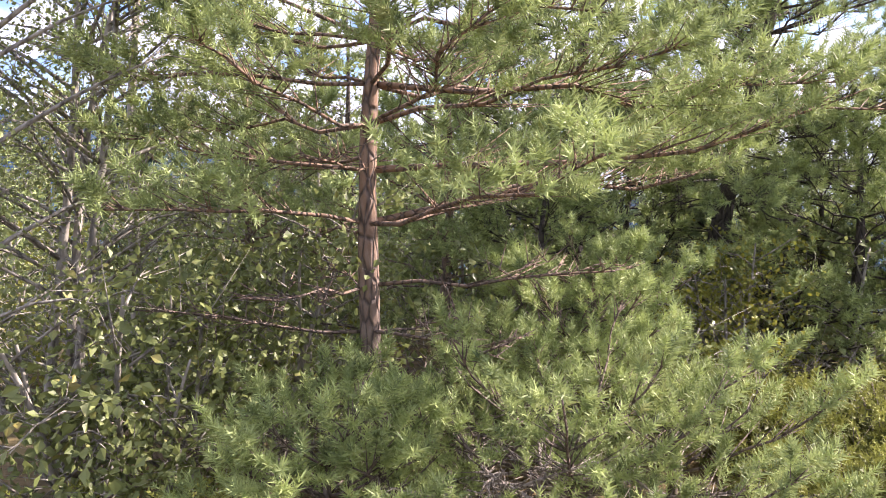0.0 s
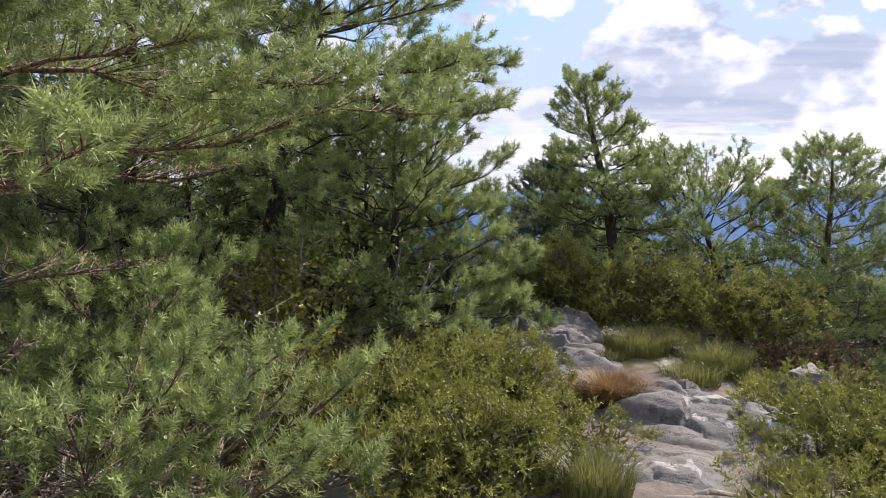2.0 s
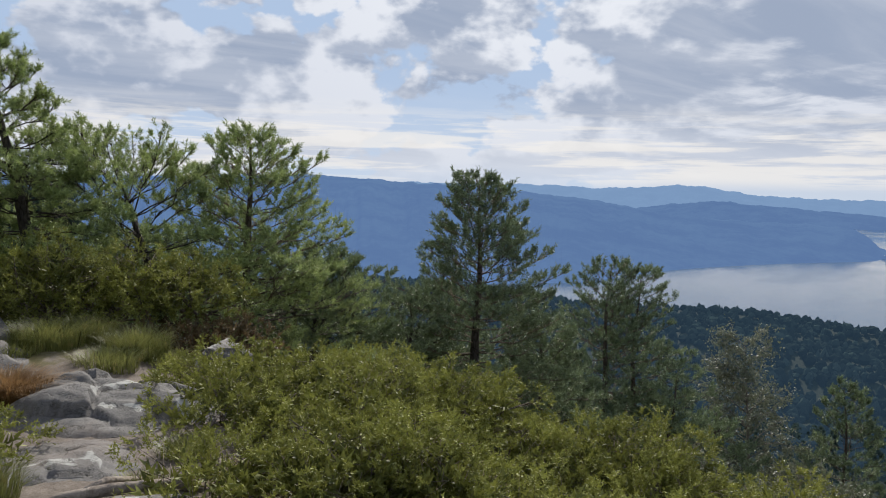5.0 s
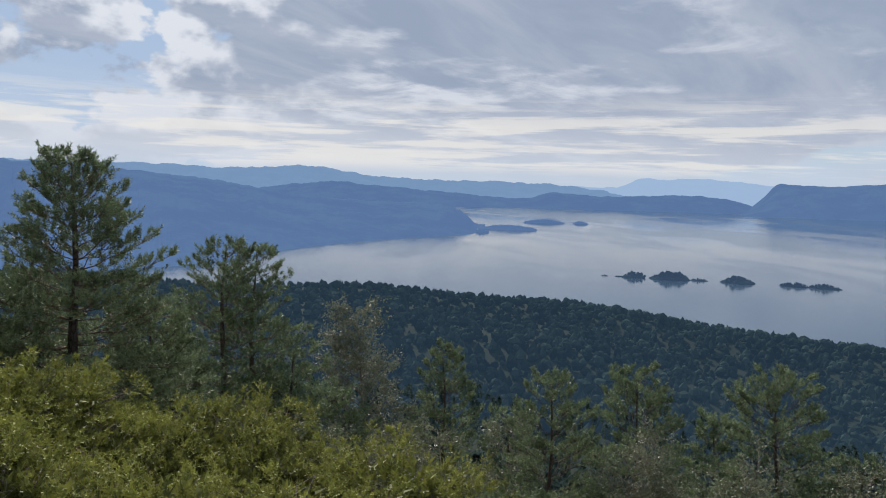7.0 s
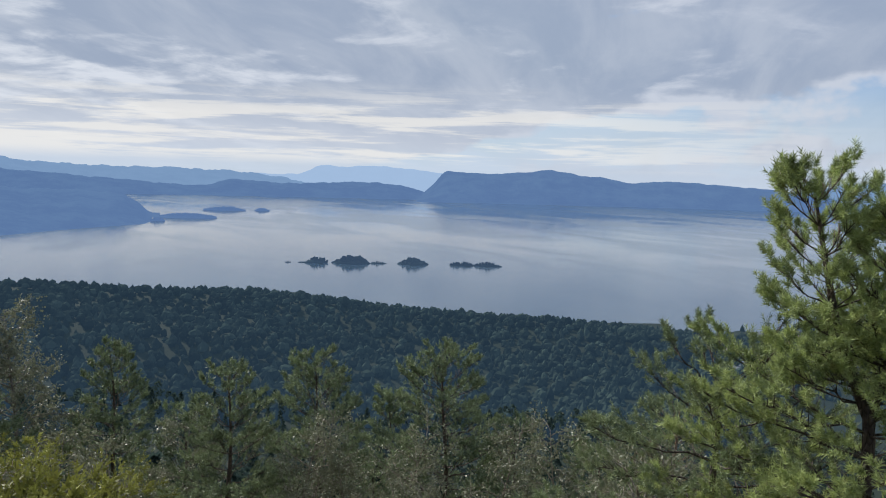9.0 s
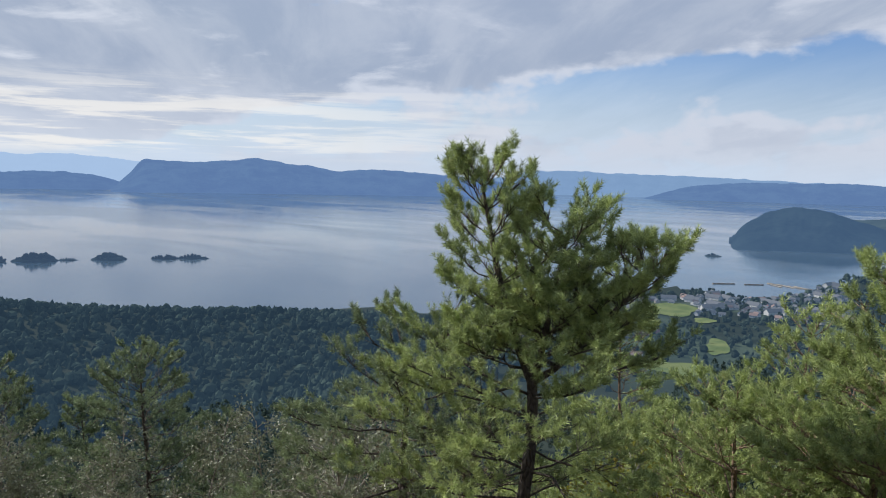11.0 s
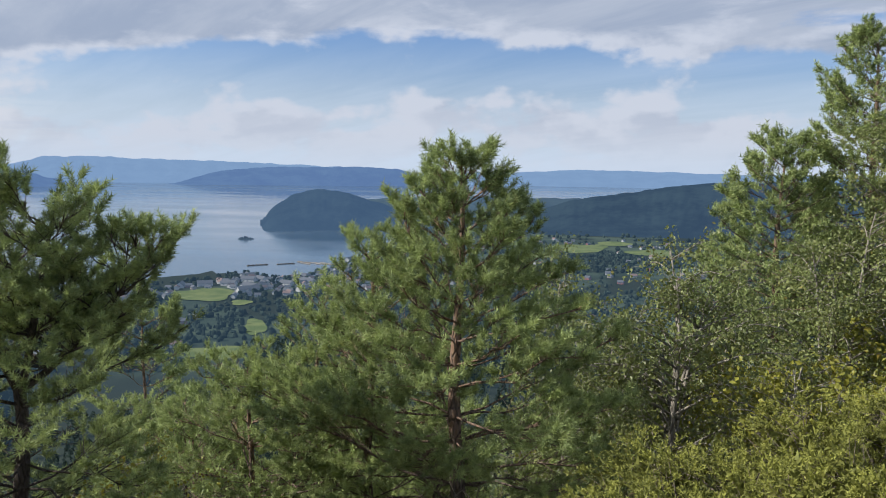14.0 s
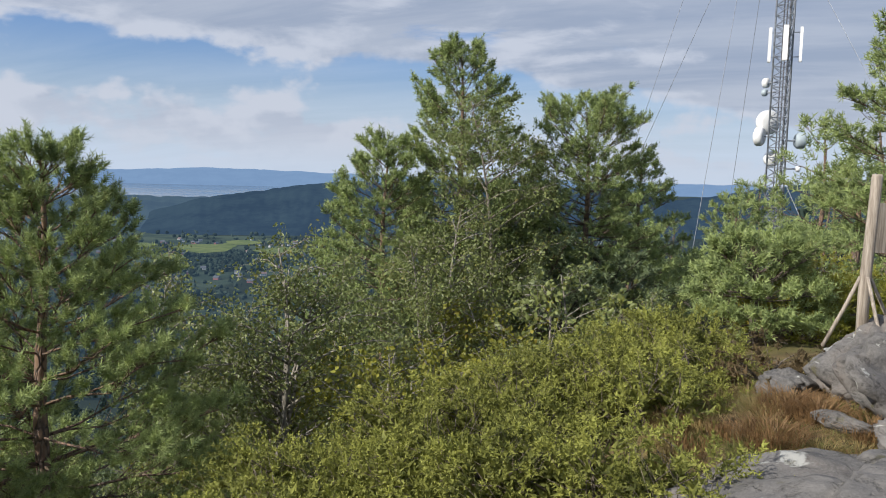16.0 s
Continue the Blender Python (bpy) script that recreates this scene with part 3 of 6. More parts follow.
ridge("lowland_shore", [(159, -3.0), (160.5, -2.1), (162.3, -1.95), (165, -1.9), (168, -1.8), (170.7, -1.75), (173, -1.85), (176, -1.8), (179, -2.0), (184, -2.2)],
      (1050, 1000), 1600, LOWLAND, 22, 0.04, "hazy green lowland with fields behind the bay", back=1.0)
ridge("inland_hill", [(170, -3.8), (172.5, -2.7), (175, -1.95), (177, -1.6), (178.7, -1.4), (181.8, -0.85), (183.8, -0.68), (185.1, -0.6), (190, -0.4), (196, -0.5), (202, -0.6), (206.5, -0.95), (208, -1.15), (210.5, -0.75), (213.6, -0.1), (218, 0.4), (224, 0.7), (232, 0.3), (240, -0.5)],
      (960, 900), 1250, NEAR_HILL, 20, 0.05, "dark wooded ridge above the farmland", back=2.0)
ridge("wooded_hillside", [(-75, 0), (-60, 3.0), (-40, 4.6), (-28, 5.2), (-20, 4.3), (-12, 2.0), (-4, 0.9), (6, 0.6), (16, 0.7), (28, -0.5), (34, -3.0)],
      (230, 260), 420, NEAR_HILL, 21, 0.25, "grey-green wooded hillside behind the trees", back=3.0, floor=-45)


def islet(name, bearing, d, length, width, height, seed, label, mat=None):
    """A wooded islet: a low rock rim under an uneven cap of trees."""
    r = np.random.RandomState(seed)
    s = Shape()
    c = away(bearing, d)
    u, w = away(bearing + 90, 1.0), away(bearing, 1.0)
    rows, cols = 7, 40
    a = np.arange(cols) * 2 * np.pi / cols
    for q, zz in ((0, None),):
        V = []
        wob = 1 + 0.22 * smooth_noise(np.cos(a) * 2, np.sin(a) * 2, seed)
        for i in range(rows):
            t = i / (rows - 1)
            rad = math.cos(t * math.pi / 2) ** 0.7
            h = height * 0.45 * math.sin(t * math.pi / 2) - 0.3
            x, y = np.cos(a) * rad * wob * length / 2, np.sin(a) * rad * wob * width / 2
            V.append(np.stack([c.x + x * u.x + y * w.x, c.y + x * u.y + y * w.y, WATER + h + 0 * a], -1))
        s.add(np.concatenate(V), grid_tris(rows, cols, True)[:, ::-1])
    thing = tagged(new(name), label, "islet", "islets in the fjord")
    part("rock_base", s.mesh("rock_base", mat or FAR_TREES, True), thing)
    t = Shape()
    n = max(6, int(length * width / 7))
    for _ in range(n):
        al, q = r.uniform(0, 2 * np.pi), math.sqrt(r.uniform(0, 0.8))
        x, y = math.cos(al) * q * length / 2, math.sin(al) * q * width / 2
        hh = height * (1 - 0.65 * q * q) * r.uniform(0.55, 0.9)
        p = c + x * u + y * w
        forest_tree(t, p.x, p.y, WATER + height * 0.3 * (1 - q * q), hh, hh * r.uniform(0.5, 0.7), r, 3)
    tagged(part("tree_cover", t.mesh("tree_cover", mat or FAR_TREES), thing), kind="stuff")
    return thing


def forest_tree(shape, x, y, z, h, w, r, level):
    """A far tree: up close a crown of small leafy wedges, farther off jagged stacked skirts or a lumpy crown."""
    conic = r.uniform(0, 1) < (0.6, 0.6, 0.6, 0.2, 0.4)[level]
    if level >= 3:
        k = 6
        w *= r.uniform(0.7, 1.25)
        h *= r.uniform(0.6, 1.0)
        a = r.uniform(0, 6.28) + np.arange(k) * 2 * np.pi / k
        rings = ((0.0, 0.50), (0.45, 0.33)) if conic else ((0.05, 0.36), (0.42, 0.56), (0.78, 0.38))
        V = []
        for z0, q in rings:
            rr = w * q * r.uniform(0.65, 1.25, k)
            V.append(np.stack([x + np.cos(a) * rr, y + np.sin(a) * rr, z + h * (z0 + r.uniform(-0.06, 0.10, k))], -1))
        V.append(np.array([[x + r.normal(0, 0.05) * w, y + r.normal(0, 0.05) * w, z + h]]))
        m = len(rings)
        j = np.arange(k)
        shape.add(np.concatenate(V), np.concatenate([grid_tris(m, k, True), np.stack([(m - 1) * k + j, (m - 1) * k + (j + 1) % k, np.full(k, m * k)], -1)]))
        return
    n = (200, 90, 30)[level]
    size = (0.17, 0.22, 0.38)[level] * h * 0.6
    f = r.uniform(0, 1, n) ** 0.8
    rad = (1 - f) ** 0.8 * (0.35 + 0.65 * r.uniform(0, 1, n) ** 0.4) if conic else np.sin(np.pi * (0.12 + 0.85 * f)) ** 0.7 * r.uniform(0.4, 1, n)
    a = r.uniform(0, 2 * np.pi, n)
    C = np.stack([x + np.cos(a) * rad * w * 0.5, y + np.sin(a) * rad * w * 0.5, z + h * (0.12 + 0.86 * f)], -1)
    D = np.stack([np.cos(a) * 0.8, np.sin(a) * 0.8, r.uniform(0.1, 1.2, n)], -1) + r.normal(0, 0.35, (n, 3))
    D /= np.linalg.norm(D, axis=1)[:, None]
    S = np.cross(D, r.normal(0, 1, (n, 3)))
    S /= np.linalg.norm(S, axis=1)[:, None] + 1e-9
    sz = size * r.uniform(0.6, 1.2, n)[:, None]
    V = np.stack([C - S * sz * 0.5 - D * sz * 0.3, C + S * sz * 0.5 - D * sz * 0.3, C + D * sz * 0.8], 1)
    shape.add(V.reshape(-1, 3), np.arange(3 * n).reshape(-1, 3))


FAR_TREES = distance_material("hazed_islet_trees", (0.028, 0.042, 0.035), (0.065, 0.115, 0.205), 0.5)
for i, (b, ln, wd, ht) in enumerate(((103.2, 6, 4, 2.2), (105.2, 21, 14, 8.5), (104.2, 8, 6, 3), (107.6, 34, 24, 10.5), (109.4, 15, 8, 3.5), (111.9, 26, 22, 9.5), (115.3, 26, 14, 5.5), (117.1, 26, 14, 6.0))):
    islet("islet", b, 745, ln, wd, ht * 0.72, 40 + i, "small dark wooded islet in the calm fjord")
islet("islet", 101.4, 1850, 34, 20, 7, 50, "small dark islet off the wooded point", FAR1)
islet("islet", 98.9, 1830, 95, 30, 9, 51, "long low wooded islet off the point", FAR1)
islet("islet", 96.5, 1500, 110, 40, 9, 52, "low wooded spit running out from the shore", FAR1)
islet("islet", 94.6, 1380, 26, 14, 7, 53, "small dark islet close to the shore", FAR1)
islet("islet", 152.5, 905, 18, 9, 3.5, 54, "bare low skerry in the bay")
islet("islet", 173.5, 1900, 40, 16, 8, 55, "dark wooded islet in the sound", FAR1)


# Mown meadows on the plain: bearing, half width in degrees, distance, half depth.
MEADOWS = [(175.6, 2.0, 790, 42), (173.2, 1.1, 715, 24), (178.0, 1.3, 850, 26), (171.6, 0.8, 830, 24), (180.5, 1.6, 760, 26), (149.7, 2.1, 497, 26), (150.6, 2.3, 322, 15), (153.1, 0.75, 381, 20), (152.2, 0.7, 460, 10)]


def in_meadow(b, d, before=0.0):
    hit = np.zeros(np.shape(b), bool)
    for mb, wb, md, wd in MEADOWS:
        far = np.where(d < md, wd + before, wd)
        hit |= ((b - mb) / wb) ** 2 + ((d - md) / far) ** 2 < 1
    return hit


for mb, wb, md, wd in MEADOWS:
    s = Shape()
    tt, uu = np.meshgrid(np.linspace(0, 2 * np.pi, 33)[:-1], np.linspace(0.02, 1, 7))
    wave = 1 + 0.12 * np.sin(3 * tt + mb) + 0.08 * np.sin(5 * tt + md)
    bb, dd = mb + wb * uu * wave * np.cos(tt), md + wd * uu * wave * np.sin(tt)
    rad_b = np.radians(bb)
    s.add(np.stack([dd * np.sin(rad_b), dd * np.cos(rad_b), ground_z(bb, dd) + 0.5], -1).reshape(-1, 3), grid_tris(7, 32, True))
    tagged(new("meadow", s.mesh("meadow", MEADOW, True)), "pale green mown meadow between dark groves", "meadow", kind="structure")


def woods(name, seed, count, b0, b1, r0, r1, h0, h1, level, label, keep=None):
    """A stand of far trees, too many to count."""
    r = np.random.RandomState(seed)
    s = Shape()
    B, D = r.uniform(b0, b1, count * 4), np.sqrt(r.uniform(r0 * r0, r1 * r1, count * 4))
    Z = ground_z(B, D)
    good = (Z > WATER + 0.6) & ~in_meadow(B, D, 24.0)
    if keep:
        good &= keep(B, D, r)
    for b, d, z in list(zip(B[good], D[good], Z[good]))[:count]:
        h = r.uniform(h0, h1)
        p = away(b, d)
        forest_tree(s, p.x, p.y, z - 0.2, h, h * (r.uniform(0.65, 0.95) if level >= 3 else r.uniform(0.42, 0.62)), r, level)
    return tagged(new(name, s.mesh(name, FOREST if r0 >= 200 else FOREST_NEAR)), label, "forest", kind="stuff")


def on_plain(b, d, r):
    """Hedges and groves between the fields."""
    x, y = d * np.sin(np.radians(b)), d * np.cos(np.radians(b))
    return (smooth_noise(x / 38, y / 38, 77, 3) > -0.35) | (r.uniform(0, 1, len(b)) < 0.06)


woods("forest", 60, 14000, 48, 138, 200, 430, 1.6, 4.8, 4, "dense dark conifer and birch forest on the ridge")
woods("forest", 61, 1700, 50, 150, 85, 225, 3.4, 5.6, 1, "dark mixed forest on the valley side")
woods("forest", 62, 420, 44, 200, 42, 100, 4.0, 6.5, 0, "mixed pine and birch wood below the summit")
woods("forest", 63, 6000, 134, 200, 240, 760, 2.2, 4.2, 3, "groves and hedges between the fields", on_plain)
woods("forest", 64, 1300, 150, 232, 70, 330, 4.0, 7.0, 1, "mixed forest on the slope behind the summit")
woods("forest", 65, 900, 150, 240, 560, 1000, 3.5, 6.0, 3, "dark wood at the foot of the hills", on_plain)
woods("forest", 66, 260, -45, 46, 28, 110, 5.0, 8.0, 0, "green mixed wood behind the pines")


# Plants.
def unit(v):
    return v / (np.linalg.norm(v, axis=-1, keepdims=True) + 1e-9)


def add_needles(shape, base, axis, length, count, needle, width, r, open_=0.75, tone=None):
    """Needled shoots: round each axis stand thin needles, leaning forward; tone: one value a shoot, for its colour."""
    base, axis = np.asarray(base, float), unit(np.asarray(axis, float))
    n = len(base)
    if n == 0:
        return
    length = np.broadcast_to(np.asarray(length, float), (n,))
    s = np.tile((np.arange(count) + 0.5) / count, (n, 1)) + r.uniform(-0.3, 0.3, (n, count)) / count
    side = unit(np.cross(axis, r.normal(0, 1, (n, 3))))
    other = np.cross(axis, side)
    a = np.arange(count)[None, :] * 2.39996 + r.uniform(0, 6.28, (n, 1))
    radial = np.cos(a)[..., None] * side[:, None] + np.sin(a)[..., None] * other[:, None]
    lean = (open_ * (1.15 - 0.75 * s) * r.uniform(0.8, 1.2, (n, count)))[..., None]
    d = unit(axis[:, None] + radial * lean * 1.5)
    root = base[:, None] + axis[:, None] * (s * length[:, None])[..., None]
    w = unit(np.cross(d, r.normal(0, 1, (n, count, 3)))) * width * 0.5
    ln = needle * r.uniform(0.75, 1.15, (n, count))[..., None]
    v = np.stack([root - w, root + w, root + d * ln], 2)
    tone = r.uniform(0, 1, n) if tone is None else tone
    shape.add(v.reshape(-1, 3), np.arange(v.size // 3).reshape(-1, 3), np.repeat(tone, count * 3))


def add_leaves(shape, base, axis, size, r, narrow=0.75):
    """Small folded leaves of four corners each."""
    base, axis = np.asarray(base, float), unit(np.asarray(axis, float))
    n = len(base)
    if n == 0:
        return
    w = unit(np.cross(axis, r.normal(0, 1, (n, 3))))
    fold = np.cross(axis, w)
    sz = (size * r.uniform(0.6, 1.2, n))[:, None]
    mid = base + axis * sz * 0.45
    v = np.stack([base, mid + w * sz * 0.5 * narrow + fold * sz * 0.12, base + axis * sz, mid - w * sz * 0.5 * narrow + fold * sz * 0.12], 1)
    k = np.arange(n)[:, None] * 4
    shape.add(v.reshape(-1, 3), np.concatenate([k + [0, 1, 2], k + [0, 2, 3]]))


def add_sticks(shape, a, b, radius):
    """Thin twigs, each a slim three-sided spike from a to b."""
    a, b = np.asarray(a, float), np.asarray(b, float)
    n = len(a)
    if n == 0:
        return
    d = unit(b - a)
    x = unit(np.cross(d, np.array([0.31, 0.17, 0.93])))
    y = np.cross(d, x)
    w = np.stack([x, -0.5 * x + 0.87 * y, -0.5 * x - 0.87 * y], 1) * radius
    v = np.concatenate([a[:, None] + w, b[:, None]], 1)
    k = np.arange(n)[:, None] * 4
    shape.add(v.reshape(-1, 3), np.concatenate([k + [0, 1, 3], k + [1, 2, 3], k + [2, 0, 3]]))


def bezier(a, b, c, n):
    t = np.linspace(0, 1, n)[:, None]
    return (1 - t) ** 2 * a + 2 * t * (1 - t) * b + t * t * c


def pine(name, base, height, spread, girth, seed, label, top=(0, 0), bare=0.3, dead=0.5, flat=0.8, tuft=1.0, count=11, gap=0.32, bark=None, leaf=None,
         bend=0.0, sweep=0.0, sweep_to=(1, 0), group="pines on the summit", shoots=1.0, up=0.0, per=5, close=False, dense=1.15, forks=(), fork_len=1.5, bow=0.4):
    """A Scots pine. spread: crown radius; bare: share of the stem without green; flat: crown outline, small is flat-topped;
    forks: (x, y, share of the height) of each leader above a fork; sweep: how far limbs on one side reach further out towards sweep_to; close: limbs are parts of their own."""
    r = np.random.RandomState(seed)
    thing = tagged(new(name), label, "tree", group)
    thing.location = base
    stem, twigs, green = Shape(), Shape(), Shape()
    H = height
    lean = np.array([top[0], top[1], 0.0])
    curve = np.array([r.normal(0, 0.03), r.normal(0, 0.03), 0]) * H * bow + np.array([-lean[1], lean[0], 0]) * bend

    def spine(f):
        f = np.asarray(f, float)[..., None]
        return np.array([0, 0, H]) * f + lean * f ** 1.3 + curve * np.sin(np.pi * f) + 0.006 * H * (np.sin(f * np.array([9.0, 11.0, 0]) + seed) - np.sin(seed)) * np.array([1, 1, 0])

    f0 = 1 - fork_len / H if forks else 1.0

    def leader(f, fork):
        if not fork or f <= f0:
            return spine(f)
        u = (f - f0) / (1 - f0)
        return spine(f0) + (spine(f) - spine(f0)) * fork[2] + np.array([fork[0], fork[1], 0.0]) * u ** 0.8

    fs = np.linspace(0, 1, 20)
    rad = girth * (1 - fs) ** 0.85 + 0.008
    rad[0] *= 1.35
    for i, fork in enumerate(forks or (None,)):
        keep = fs > -1 if i == 0 else fs > f0 - 0.06
        pts = np.array([leader(x, fork) for x in fs[keep]])
        if i == 0:
            pts[0, 2] -= 0.25
        add_tube(stem, pts, (rad * (1 + 0.06 * np.sin(fs * 40 + seed)))[keep] * (1.0 if i == 0 else 0.8), 8)
    limbs = []
    base_p, axis_p, ta, tb = [], [], [], []
    start = bare * r.uniform(0.3, 0.5) if dead > 0 else bare
    turn = r.uniform(0, 6.28)
    to = np.array([sweep_to[0], sweep_to[1]]) / (math.hypot(*sweep_to) + 1e-9)
    for which, fork in enumerate(forks or (None,)):
        f = start if which == 0 else f0 + 0.15 * (1 - f0)
        while f < 0.985:
            k = per if f > bare else max(2, int(per * dead))
            for i in range(k):
                turn += 2 * np.pi / k + r.normal(0, 0.35)
                if r.uniform() < 0.06:
                    continue
                g = (f - bare) / (1 - bare)
                live = f > bare and not (g < 0.2 and r.uniform() < 0.2)
                reach = spread * (max(0.0, 1 - max(g, 0)) ** flat) * r.uniform(0.72, 1.08) + 0.10
                if not live:
                    reach = min(reach, spread) * r.uniform(0.3, 0.7)
                out = np.array([math.cos(turn), math.sin(turn), 0.0])
                if f > f0:
                    reach = reach * 0.55 + 0.05
                reach *= 1 + sweep * max(-0.5, out[:2] @ to)
                rise = (-0.08 + 1.15 * max(g, 0) ** 1.7 + up) + r.normal(0, 0.14)
                p0 = leader(f, fork)
                mid = p0 + out * reach * 0.55 + np.array([0, 0, reach * rise * 0.35])
                tip = p0 + out * reach + np.array([0, 0, reach * rise * 0.8 + 0.08 * reach])
                tip += r.normal(0, 0.06, 3) * reach
                limb = bezier(p0, mid, tip, 6)
                limb[1:-1] += r.normal(0, 0.022, (4, 3)) * reach
                thick = min(girth * 0.34, 0.004 + 0.0060 * reach)
                one = Shape() if close and reach > 0.25 else twigs
                add_tube(one, limb, np.linspace(thick, 0.004, 6), 4)
                la, lb = [], []
                m = int((3.5 + 7.0 * reach / 0.6) * (dense if live else 1.0) / tuft ** 0.5)
                for j in range(m):
                    s = r.uniform(0.3, 1.0)
                    q = s * 5
                    lo = min(4, int(q))
                    p = limb[lo] + (limb[lo + 1] - limb[lo]) * (q - lo)
                    along = unit(limb[lo + 1] - limb[lo])
                    sidev = np.cross(along, [0, 0, 1.0]) * (1 if j % 2 else -1)
                    d = unit(along * r.uniform(0.5, 1.0) + sidev * r.uniform(0.3, 1.0) + np.array([0, 0, r.uniform(-0.15, 0.5)]))
                    ln = (0.11 + 0.40 * reach * (1.05 - s)) * r.uniform(0.6, 1.25)
                    e = p + d * ln
                    e[2] += 0.12 * ln if live else -0.1 * ln
                    la.append(p)
                    lb.append(e)
                    if live:
                        ns = max(3, int(shoots * (2.4 + ln * 5.5) * (1.0 if close else 1.25) / tuft ** 0.7))
                        st = r.uniform(0.55, 0.95, ns)
                        st[:2] = 0.97
                        st[0] = 1.0
                        base_p.append(p + (e - p) * st[:, None])
                        axis_p.append(d * 0.75 + r.normal(0, 0.30, (ns, 3)) + np.array([0, 0, 0.5]))
                    else:
                        for _ in range(3):
                            u = p + (e - p) * r.uniform(0.3, 0.9)
                            la.append(u)
                            lb.append(u + unit(d + r.normal(0, 0.6, 3)) * ln * 0.5)
                if la:
                    add_sticks(one, la, lb, 0.0045)
                if one is not twigs:
                    limbs.append(one)
                if live:
                    nt = int(4 + 5 * reach / tuft)
                    at = r.uniform(0.45, 1.0, nt)
                    at[:4] = 1.0
                    lo = np.minimum(4, (at * 5).astype(int))
                    base_p.append(limb[lo] + (limb[lo + 1] - limb[lo]) * (at * 5 - lo)[:, None])
                    axis_p.append(unit(tip - mid) * 0.8 + r.normal(0, 0.5, (nt, 3)) + np.array([0, 0, 0.4]))
            f += gap / H * r.uniform(0.75, 1.2) * (1.0 if f > bare else 1.3)
    for q in (1.0, 0.97, 0.94, 0.90):
        for fork in forks or (None,):
            base_p.append(np.repeat(leader(q, fork)[None], 5, 0))
            axis_p.append(np.array([0, 0, 0.9]) + r.normal(0, 0.45, (5, 3)))
    bp, ax = np.concatenate(base_p), np.concatenate(axis_p)
    add_needles(green, bp, ax, 0.080 * tuft * r.uniform(0.6, 1.3, len(bp)), count + (10 if close else -2), 0.052 * tuft, (0.0074 if close else 0.0128) * tuft, r, 1.2)
    bark = bark or BARK
    part("trunk", stem.mesh("trunk", bark, True), thing)
    for one in limbs:
        part("limb", one.mesh("limb", bark, True), thing)
    if twigs.n:
        tagged(part("twig_mass", twigs.mesh("twig_mass", TWIG if dead > 0.6 else bark, True), thing), kind="stuff")
    tagged(part("crown", green.mesh("crown", leaf or PINE), thing), kind="stuff")
    return thing


def birch(name, base, height, spread, girth, seed, label, leaf=None, size=0.05, leaves=16, stems=1, top=(0, 0), low=0.2, group="birches", density=1.0, bark=None):
    """A slim birch or rowan, with rising limbs, hanging twigs and small leaves."""
    r = np.random.RandomState(seed)
    stem, twigs, green = Shape(), Shape(), Shape()
    bp, ax = [], []
    for k in range(stems):
        off = np.array([r.normal(0, 0.12), r.normal(0, 0.12), 0]) * (k > 0)
        lean = np.array([top[0], top[1], 0]) + (r.normal(0, 0.16, 3) * height * np.array([1, 1, 0]) if stems > 1 else 0)
        H = height * (1 if k == 0 else r.uniform(0.7, 0.95))
        ph = r.uniform(0, 6)
        def spine(f):
            return off + np.array([0, 0, H]) * f + lean * f ** 1.5 + 0.025 * H * np.array([math.sin(5 * f + ph) - math.sin(ph), math.cos(4 * f + ph) - math.cos(ph), 0]) * f
        fs = np.linspace(0, 1, 16)
        P = np.array([spine(x) for x in fs])
        P[0, 2] -= 0.2
        add_tube(stem, P, (girth / (1 + 0.4 * (stems > 1))) * (1 - fs) ** 0.9 + 0.006, 7)
        for i in range(int(H * 9 * density)):
            f = low + (1 - low) * (i + r.uniform()) / (H * 9 * density)
            g = (f - low) / (1 - low)
            a = r.uniform(0, 6.28)
            reach = spread * (0.35 + 0.65 * math.sin(math.pi * (0.15 + 0.78 * g))) * r.uniform(0.45, 1.1) * (1 - 0.45 * g)
            out = np.array([math.cos(a), math.sin(a), 0])
            p0 = spine(f)
            limb = bezier(p0, p0 + out * reach * 0.6 + np.array([0, 0, 0.45 * reach]), p0 + out * reach + np.array([0, 0, r.uniform(0.1, 0.8) * reach]), 5)
            add_tube(twigs, limb, np.linspace(min(girth * 0.4, 0.004 + 0.011 * reach), 0.003, 5), 4)
            for j in range(int((4 + 7 * reach) * density)):
                s = r.uniform(0.25, 1.0)
                q = s * 4
                lo = min(3, int(q))
                p = limb[lo] + (limb[lo + 1] - limb[lo]) * (q - lo)
                d = unit(out * r.uniform(0.2, 1) + r.normal(0, 0.55, 3) + np.array([0, 0, 0.1]))
                e = p + d * r.uniform(0.15, 0.45) * (0.5 + 0.5 * spread)
                add_sticks(twigs, p[None], e[None], 0.003)
                nl = leaves
                t = r.uniform(0.1, 1, nl)[:, None]
                bp.append(p + (e - p) * t + r.normal(0, 0.045, (nl, 3)))
                ax.append(d * 0.3 + r.normal(0, 0.7, (nl, 3)) + np.array([0, 0, -0.3]))
    add_leaves(green, np.concatenate(bp), np.concatenate(ax), size, r)
    thing = tagged(new(name), label, "tree", group)
    thing.location = base
    part("trunk", stem.mesh("trunk", bark or BIRCH_BARK, True), thing)
    tagged(part("twig_mass", twigs.mesh("twig_mass", bark or BIRCH_BARK, True), thing), kind="stuff")
    tagged(part("crown", green.mesh("crown", leaf or BIRCH_LEAF), thing), kind="stuff")
    return thing


